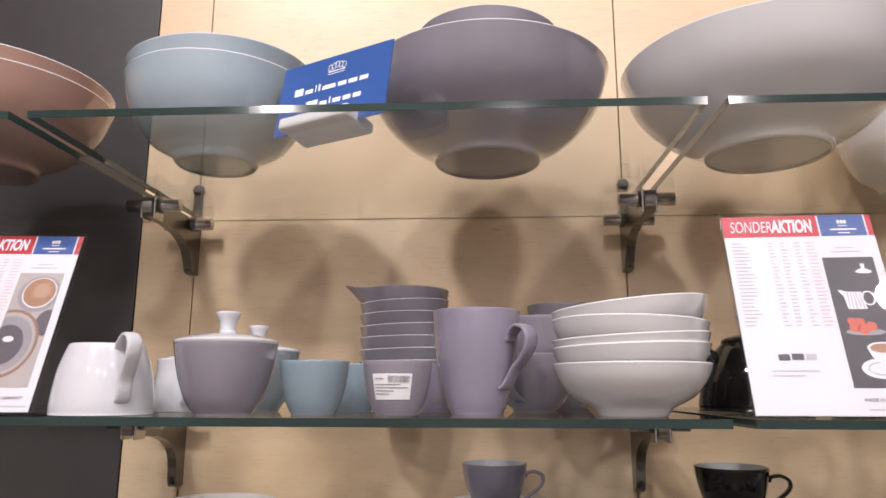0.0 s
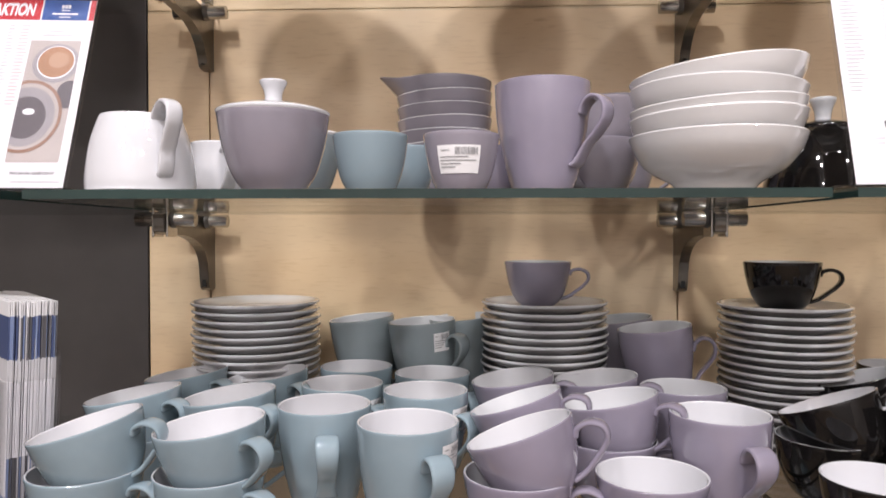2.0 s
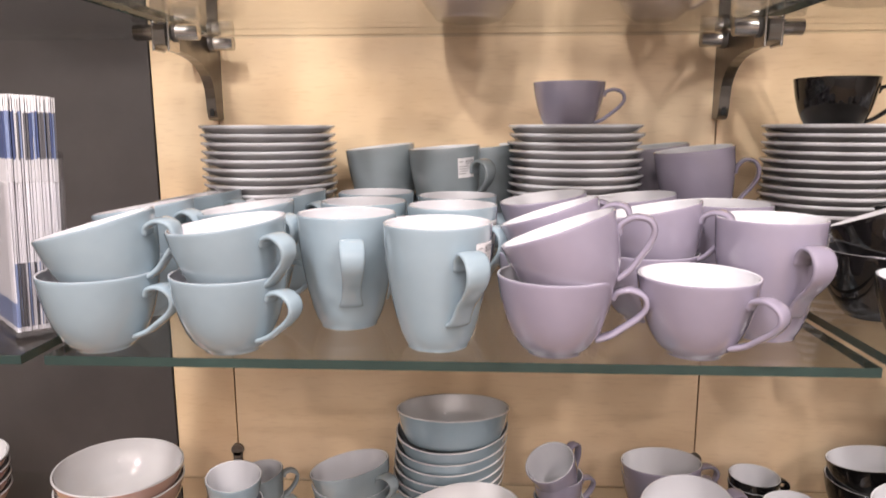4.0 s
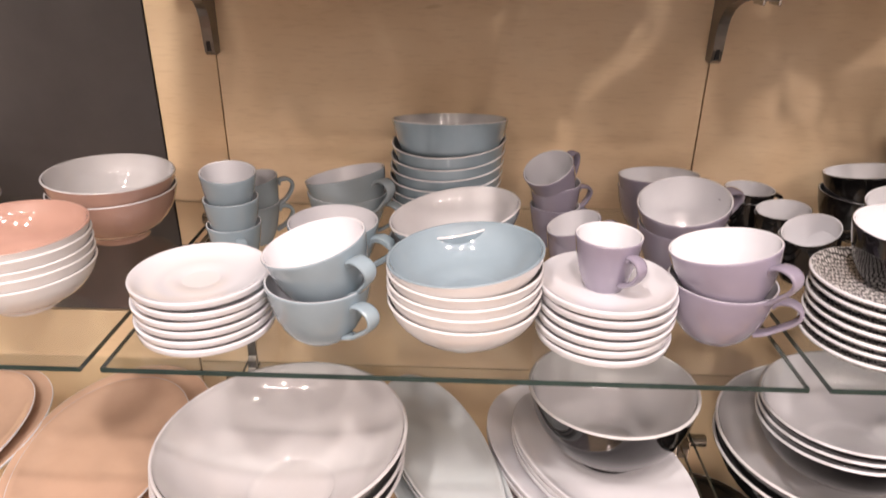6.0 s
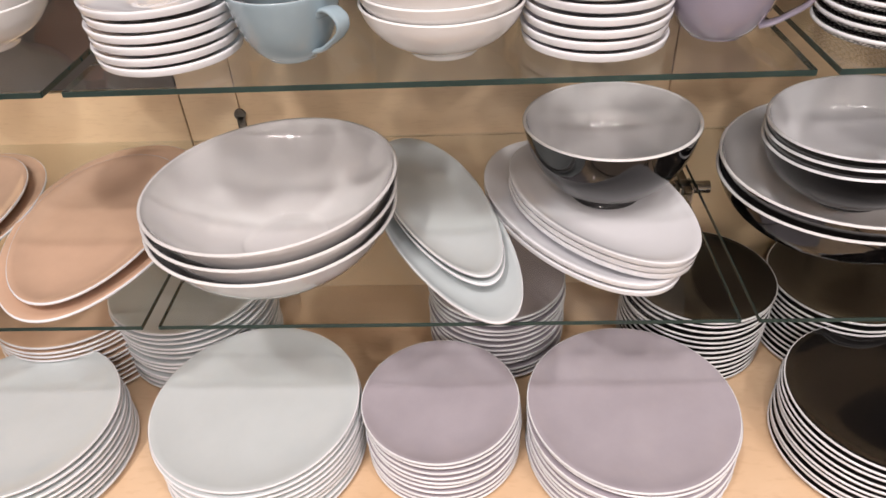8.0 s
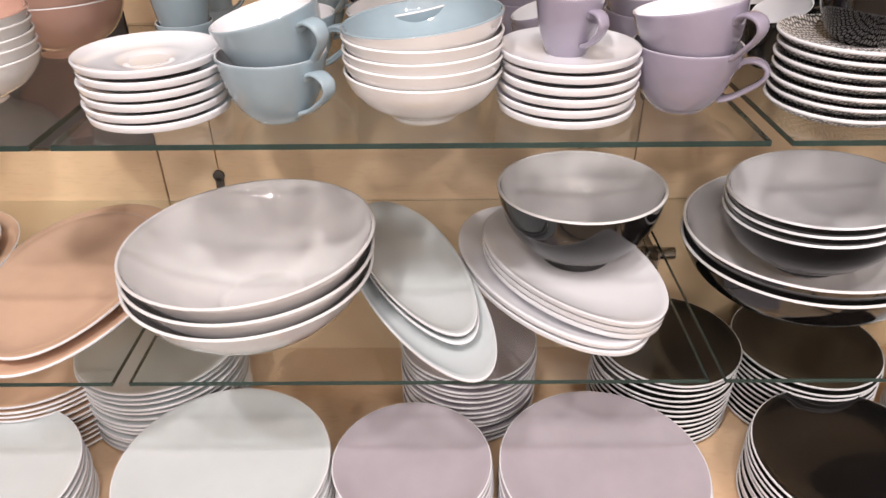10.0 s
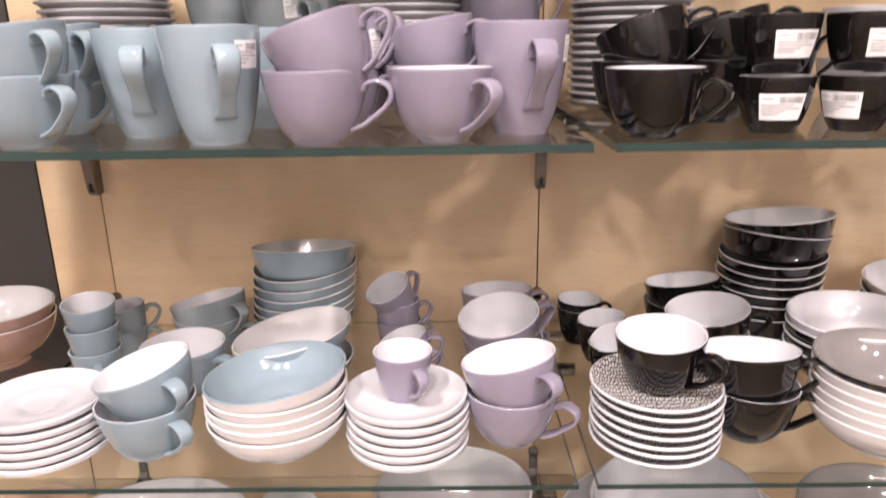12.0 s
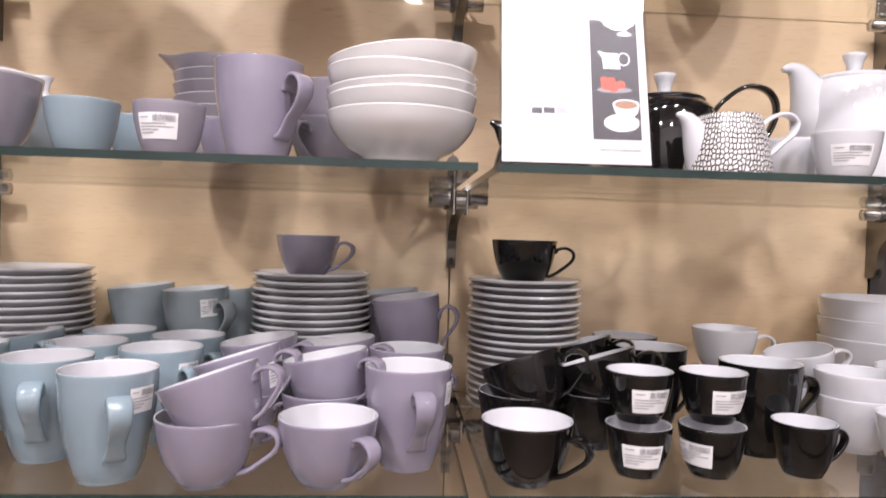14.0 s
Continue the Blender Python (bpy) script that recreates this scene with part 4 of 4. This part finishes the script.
platter(-0.490, 0.722, S5, 0.372, 0.225, PEACH, -88, ls)
platter(-0.490, 0.708, S5 + 0.010, 0.312, 0.186, PEACH, -87, ls)
platter(-0.712, 0.722, S5, 0.345, 0.225, PEACH, -89, ls)
platter(-0.706, 0.715, S5 + 0.010, 0.312, 0.186, PEACH, -86, ls)
for k in range(2):
    bowl(0.394, 0.698, S5 + 0.018 * k, BLACK, GREY, 4, 180, [(r * 1.08, h * 0.72) for r, h in SALAD], "serving_bowl", "nested on a glass shelf", thick=0.004, segs=64)
for k in range(3):
    bowl(0.390, 0.694, S5 + 0.052 + 0.011 * k, BLACK, WHITE, 6, 170, [(r * 0.755, h * 0.66) for r, h in SALAD], "salad_bowl", "nested in larger bowls", thick=0.004, segs=64)
for k in range(2):
    bowl(0.695, 0.730, S5 + 0.018 * k, BLACK, DKGREY, 0, 0, COUPE, "shallow_bowl", "on a glass shelf", segs=64)

# ---- base board ----
for x, y, n, d, col, seed in ((-0.628, 0.590, 9, 0.255, PALE, 21), (-0.313, 0.605, 10, 0.270, PALE, 22), (-0.071, 0.610, 10, 0.204, ROSE, 23), (0.171, 0.600, 10, 0.262, ROSE, 24),
                              (0.492, 0.610, 10, 0.248, BLACK, 25), (-0.640, 0.810, 12, 0.250, PEACH, 26), (-0.462, 0.818, 13, 0.240, PALE, 27), (0.006, 0.820, 13, 0.205, ROSE, 28),
                              (0.302, 0.815, 13, 0.212, BLACK, 29), (0.515, 0.815, 12, 0.212, BLACK, 30), (0.74, 0.70, 9, 0.26, WHITE, 31)):
    pile("plate", x, y, FLOOR6, n, d, col, WHITE if col is not BLACK else GREY, 0.0098, "%s dinner plate with white rim in a stack" % CN[col], "plate", "stack of %s plates" % CN[col], rise=0.011, seed=seed, jitter=0.002)

# ---- printed matter ----
def flat(bm, x0, x1, z0, z1, y, mat=0):
    f = bm.faces.new([bm.verts.new(p) for p in ((x0, y, z0), (x1, y, z0), (x1, y, z1), (x0, y, z1))])
    f.material_index = mat
    return bm


def ellipse(bm, cx, cz, rx, rz, y, mat=0, n=28):
    f = bm.faces.new([bm.verts.new((cx + rx * math.cos(2 * math.pi * i / n), y, cz + rz * math.sin(2 * math.pi * i / n))) for i in range(n)])
    f.material_index = mat
    return bm


def polygon(bm, points, y, mat=0):
    f = bm.faces.new([bm.verts.new((x, y, z)) for x, z in points])
    f.normal_update()
    if f.normal.y > 0:
        f.normal_flip()
    f.material_index = mat
    return bm


def ring(bm, cx, cz, rx, rz, w, y, n=28):
    def loop(k):
        return [bm.verts.new((cx + (rx - k) * math.cos(2 * math.pi * i / n), y, cz + (rz - k) * math.sin(2 * math.pi * i / n))) for i in range(n)]
    a, b = loop(0), loop(w)
    for i in range(n):
        bm.faces.new((a[i], a[(i + 1) % n], b[(i + 1) % n], b[i]))
    return bm


def text_mesh(words, size, shear=0.0, bold=0.0):
    cu = bpy.data.curves.new("words", "FONT")
    cu.body, cu.size, cu.shear, cu.extrude, cu.offset = words, size, shear, 0.0, bold
    ob = new("words", cu)
    me = bpy.data.meshes.new_from_object(ob.evaluated_get(bpy.context.evaluated_depsgraph_get()))
    bpy.data.objects.remove(ob)
    return me


def lettering(words, size, parent, x, z, y, mat, label, wide=None, bold=0.0):
    me = text_mesh(words, size, 0.15, bold)
    me.materials.clear()
    me.materials.append(mat)
    xs = [v.co.x for v in me.vertices]
    k = wide / (max(xs) - min(xs)) if wide else 1
    part("lettering", me, None, parent, label, m=Matrix.Translation((x, y, z)) @ Matrix.Diagonal((k, 1, 1, 1)) @ Matrix.Rotation(radians(90), 4, "X"))


def offer_sign(m, photo, lean):
    """A leaflet sheet in a leaning clear acrylic stand."""
    W, H = 0.128, 0.182
    base = new("offer_sign")
    tagged(base, "offer sheet with red and blue header in clear acrylic stand", "sign", "offer signs")
    part("sheet", boxed(W / 2, 0.0, H / 2, W, 0.0008, H), PAPER, base, "white printed sheet", smooth=False)
    part("front_cover", boxed(W / 2, -0.0022, H / 2 + 0.001, W + 0.004, 0.0018, H + 0.004, 0.0004), ACRYLIC, base, "clear acrylic cover", smooth=False)
    part("back_plate", boxed(W / 2, 0.0022, H / 2 + 0.001, W + 0.004, 0.0018, H + 0.004, 0.0004), ACRYLIC, base, "clear acrylic back", smooth=False)
    part("foot", boxed(W / 2, 0.030, 0.0, W + 0.004, 0.062, 0.002, 0.0004), ACRYLIC, base, "clear acrylic foot", smooth=False, m=Matrix.Rotation(radians(lean), 4, "X"))
    y = -0.0006
    part("red_header", flat(bmesh.new(), 0, 0.082, H - 0.021, H, y), RED, base, "red header")
    part("blue_header", flat(bmesh.new(), 0.0835, 0.122, H - 0.021, H, y), NAVY, base, "blue header")
    part("red_edge", flat(bmesh.new(), 0.1235, W, H - 0.021, H, y), RED, base, "red edge of the header")
    lettering("SONDER", 0.0165, base, 0.006, H - 0.0165, y - 0.0004, WHITEPRINT, "white italic capitals", 0.036)
    lettering("AKTION", 0.0175, base, 0.042, H - 0.0165, y - 0.0004, WHITEPRINT, "white bold italic capitals", 0.036, 0.0007)
    emblem = bmesh.new()
    for a in (-1, 0, 1):
        ellipse(emblem, 0.103 + a * 0.0028, H - 0.007, 0.0013, 0.0022, y - 0.0003, n=12)
    flat(emblem, 0.099, 0.107, H - 0.0115, H - 0.0105, y - 0.0003)
    flat(emblem, 0.092, 0.114, H - 0.0155, H - 0.0138, y - 0.0003)
    flat(emblem, 0.098, 0.108, H - 0.0188, H - 0.0176, y - 0.0003)
    part("emblem", emblem, WHITEPRINT, base, "small white emblem and bars")
    table = bmesh.new()
    rnd = random.Random(3)
    for k in range(24):
        zz = H - 0.028 - k * 0.0034
        flat(table, 0.005, 0.005 + rnd.uniform(0.008, 0.016), zz, zz + 0.0011, y)
        for c in (0.036, 0.046, 0.058):
            flat(table, c, c + rnd.uniform(0.003, 0.006), zz, zz + 0.0011, y)
    part("price_table", table, FAINT, base, "grey rows of small print")
    pinks = bmesh.new()
    for k in range(24):
        zz = H - 0.028 - k * 0.0034
        flat(pinks, 0.068, 0.068 + rnd.uniform(0.006, 0.009), zz, zz + 0.0011, y)
    part("price_column", pinks, PINKINK, base, "pale red column of small print")
    bars = bmesh.new()
    flat(bars, 0.026, 0.035, 0.0455, 0.0510, y)
    flat(bars, 0.0365, 0.046, 0.0460, 0.0515, y)
    part("stamp", bars, INK, base, "dark printed blocks")
    faint = bmesh.new()
    flat(faint, 0.0475, 0.056, 0.0460, 0.0515, y)
    for a, b, zz in ((0.018, 0.056, 0.036), (0.018, 0.044, 0.032), (0.092, 0.108, H - 0.0335), (0.0875, 0.1125, H - 0.0375), (0.086, 0.125, 0.0045)):
        flat(faint, a, b, zz, zz + 0.0012, y)
    part("small_print", faint, FAINT, base, "grey lines of small print")
    px0, px1, pz0, pz1 = 0.0790, 0.1210, 0.0225, 0.1395
    part("photo", flat(bmesh.new(), px0, px1, pz0, pz1, y), PHOTODARK if photo == "dark" else PHOTOTAN, base, "printed photograph of tableware")
    y2 = y - 0.0002
    cups, brew = bmesh.new(), bmesh.new()
    cx = (px0 + px1) / 2
    if photo == "dark":
        # lid, crackle jug, strawberries and a cup of tea
        ellipse(cups, cx + 0.010, 0.1255, 0.0068, 0.0020, y2)
        polygon(cups, [(cx + 0.0042, 0.1255), (cx + 0.0065, 0.1280), (cx + 0.010, 0.1288), (cx + 0.0135, 0.1280), (cx + 0.0158, 0.1255)], y2 - 0.0001)
        polygon(cups, [(cx + 0.0090, 0.1285), (cx + 0.0084, 0.1330), (cx + 0.0122, 0.1330), (cx + 0.0116, 0.1285)], y2 - 0.0001)
        polygon(cups, [(cx - 0.0100, 0.0905), (cx + 0.0055, 0.0905), (cx + 0.0035, 0.1065), (cx - 0.0080, 0.1065), (cx - 0.0135, 0.1085), (cx - 0.0150, 0.1075), (cx - 0.0112, 0.1020)], y2)
        ring(cups, cx + 0.0085, 0.1005, 0.0055, 0.0068, 0.0013, y2)
        ellipse(cups, cx + 0.004, 0.0385, 0.0155, 0.0085, y2)
        polygon(cups, [(cx - 0.0035, 0.0560), (cx + 0.0205, 0.0560), (cx + 0.0185, 0.0480), (cx + 0.0130, 0.0425), (cx + 0.0050, 0.0425), (cx - 0.0010, 0.0480)], y2 - 0.0001)
        ellipse(cups, cx + 0.0085, 0.0560, 0.0120, 0.0052, y2 - 0.00015)
        part("printed_cups", cups, WHITEPRINT, base, "white cups in the photograph")
        shades = bmesh.new()
        for k in range(5):
            polygon(shades, [(cx - 0.0088 + 0.0030 * k, 0.0912), (cx - 0.0082 + 0.0030 * k, 0.0912), (cx - 0.0074 + 0.0022 * k, 0.1055), (cx - 0.0079 + 0.0022 * k, 0.1055)], y2 - 0.0001)
        ring(shades, cx + 0.004, 0.0385, 0.0105, 0.0055, 0.0007, y2 - 0.00005)
        ellipse(shades, cx - 0.001, 0.0700, 0.0155, 0.0030, y2)
        part("printed_shading", shades, PHOTOGREY, base, "grey shading in the photograph")
        for a, b, r in ((-0.0085, 0.0740, 0.0046), (-0.0020, 0.0725, 0.0050), (0.0045, 0.0750, 0.0045), (-0.0100, 0.0795, 0.0036), (-0.0035, 0.0790, 0.0038)):
            ellipse(brew, cx + a, b, r, r * 0.92, y2 - 0.0001)
        part("printed_fruit", brew, FRUIT, base, "red fruit in the photograph")
        part("printed_tea", ellipse(bmesh.new(), cx + 0.0085, 0.0558, 0.0098, 0.0040, y2 - 0.0003), COFFEE, base, "brown tea in the photograph")
    else:
        # a coffee cup from above, a tan plate with a dark bowl and a spoon, and the edge of another plate
        def disc(ex, ez, rx, rz, lift, mat, name, label):
            bm = bmesh.new()
            pts = [(min(px1, max(px0, ex + rx * math.cos(2 * math.pi * i / 44))), min(pz1, max(pz0, ez + rz * math.sin(2 * math.pi * i / 44)))) for i in range(44)]
            f = bm.faces.new([bm.verts.new((px, y2 - lift, pz)) for px, pz in pts])
            bmesh.ops.dissolve_degenerate(bm, dist=0.00001, edges=bm.edges)
            part(name, bm, mat, base, label)

        disc(cx + 0.0035, 0.1165, 0.0195, 0.0195, 0.0, PHOTOGREY, "printed_saucer", "grey saucer in the photograph")
        disc(cx + 0.0035, 0.1175, 0.0158, 0.0165, 0.00005, WHITEPRINT, "printed_cup", "white cup in the photograph")
        disc(cx + 0.0035, 0.1178, 0.0148, 0.0154, 0.0001, COFFEE, "printed_coffee", "brown coffee in the photograph")
        disc(cx + 0.0055, 0.1195, 0.0085, 0.0080, 0.00015, PEACH, "printed_foam", "pale foam in the photograph")
        disc(cx + 0.0185, 0.0860, 0.0100, 0.0135, 0.0, PHOTODUSK, "printed_side_plate", "dark plate in the photograph")
        disc(cx - 0.0125, 0.0650, 0.0290, 0.0345, 0.0001, PHOTOBROWN, "printed_plate", "brown plate in the photograph")
        disc(cx - 0.0125, 0.0650, 0.0265, 0.0315, 0.00015, PHOTOTAN, "printed_plate_rim", "tan plate in the photograph")
        disc(cx - 0.0125, 0.0645, 0.0235, 0.0280, 0.0002, PHOTOGREY, "printed_soup_plate", "grey plate in the photograph")
        disc(cx - 0.0125, 0.0635, 0.0165, 0.0200, 0.00025, PHOTODUSK, "printed_bowl", "dark bowl in the photograph")
        disc(cx - 0.0105, 0.0690, 0.0050, 0.0030, 0.0003, WHITEPRINT, "printed_spoon", "white spoon in the photograph")
    lettering("MADE IN GERMANY", 0.0038, base, px0 + 0.005, 0.0115, y - 0.0004, INK, "small grey capitals", 0.036)
    base.matrix_basis = m
    return base


offer_sign(Matrix.Translation((0.267, 0.551, S2 + 0.0025)) @ Matrix.Rotation(radians(-3), 4, "Z") @ Matrix.Rotation(radians(-16.5), 4, "X"), "dark", 16.5)
offer_sign(Matrix.Translation((-0.471, 0.556, S2 + 0.0025)) @ Matrix.Rotation(radians(5), 4, "Z") @ Matrix.Rotation(radians(-21), 4, "X"), "tan", 21)


def brand_card(m):
    base = new("blue_card_stand")
    tagged(base, "blue card with white emblem in a white plastic foot", "sign")
    W, H = 0.138, 0.082
    part("card", boxed(W / 2, 0, H / 2, W, 0.0012, H), NAVY, base, "blue printed card", smooth=False)
    part("foot", boxed(W * 0.47, 0.004, 0.003, W * 0.62, 0.044, 0.012, 0.003), PAPER, base, "white plastic foot", smooth=False)
    y = -0.0009
    for a in (-2, -1, 0, 1, 2):
        part("emblem_tip", ring(bmesh.new(), W * 0.52 + a * 0.0044, 0.0705 - 0.0012 * abs(a), 0.0026, 0.0042, 0.0008, y, n=16), WHITEPRINT, base, "white emblem")
    for z0, z1 in ((0.0628, 0.0640), (0.0602, 0.0610)):
        part("emblem_band", flat(bmesh.new(), W * 0.52 - 0.0105, W * 0.52 + 0.0105, z0, z1, y), WHITEPRINT, base, "white emblem")
    for x, zz, widths in ((0.020, 0.0415, (0.0115, 0.0100, 0.0016, 0.0022, 0.0170, 0.0105, 0.0105, 0.0105)), (0.038, 0.0235, (0.0150, 0.0095, 0.0016, 0.0100, 0.0095, 0.0095))):
        for k, w in enumerate(widths):
            tall = 0.0085 if k == 0 or w < 0.003 else 0.0050
            shape = flat(bmesh.new(), x, x + w, zz + 0.002, zz + 0.002 + tall, y)
            part("printed_bar", shape, WHITEPRINT, base, "white printed bar")
            x += w + 0.0028
    base.matrix_basis = m
    return base


brand_card(Matrix.Translation((-0.161, 0.632, S1 + 0.002)) @ Matrix.Rotation(radians(-27), 4, "Z") @ Matrix.Rotation(radians(-10), 4, "X"))


def leaflet_box(m):
    base = new("leaflet_holder")
    tagged(base, "clear acrylic leaflet holder full of folded white and blue leaflets", "leaflet holder")
    W, D, H = 0.105, 0.041, 0.150
    part("front_panel", boxed(0, -D / 2, H * 0.42, W, 0.002, H * 0.84), ACRYLIC, base, smooth=False)
    part("back_panel", boxed(0, D / 2, H * 0.5, W, 0.002, H), ACRYLIC, base, smooth=False)
    for sx in (-1, 1):
        part("side_panel", boxed(sx * W / 2, 0, H * 0.42, 0.002, D - 0.003, H * 0.84), ACRYLIC, base, smooth=False)
    part("base_plate", boxed(0, 0, 0.003, W + 0.02, D + 0.03, 0.005), ACRYLIC, base, smooth=False)
    rnd = random.Random(5)
    n = 38
    for k in range(n):
        yy = -D / 2 + 0.003 + (D - 0.006) * k / (n - 1)
        hh = 0.186 + rnd.uniform(-0.0012, 0.0008)
        leaf = part("leaflet", boxed(0, 0, hh / 2 + 0.006, W - 0.006, rnd.choice((0.0006, 0.0008, 0.0010)), hh), PAPER, base, smooth=False,
                    m=Matrix.Translation((rnd.uniform(-0.0012, 0.0012), yy, 0)) @ Matrix.Rotation(radians(rnd.uniform(-0.4, 0.4)), 4, "X"))
        for pname, z0, z1, mats in (("top_band", hh - 0.042, hh - 0.006, (DUSKBLUE, DUSKBLUE, INK, SOFTBLUE, FAINT)), ("grey_band", hh - 0.060, hh - 0.042, (FAINT, FAINT, FAINT)), ("foot_band", 0.010, 0.062 if k else 0.030, (SOFTBLUE, INK, INK, FAINT, PAPER))):
            part(pname, boxed(0, 0, (z0 + z1) / 2, W - 0.0055, 0.0012, z1 - z0), mats[0] if k == 0 else rnd.choice(mats), leaf, smooth=False)
    base.matrix_basis = m
    return base


leaflet_box(Matrix.Translation((-0.430, 0.625, S3 + 0.001)) @ Matrix.Rotation(radians(2.5), 4, "Y") @ Matrix.Rotation(radians(-41), 4, "Z"))
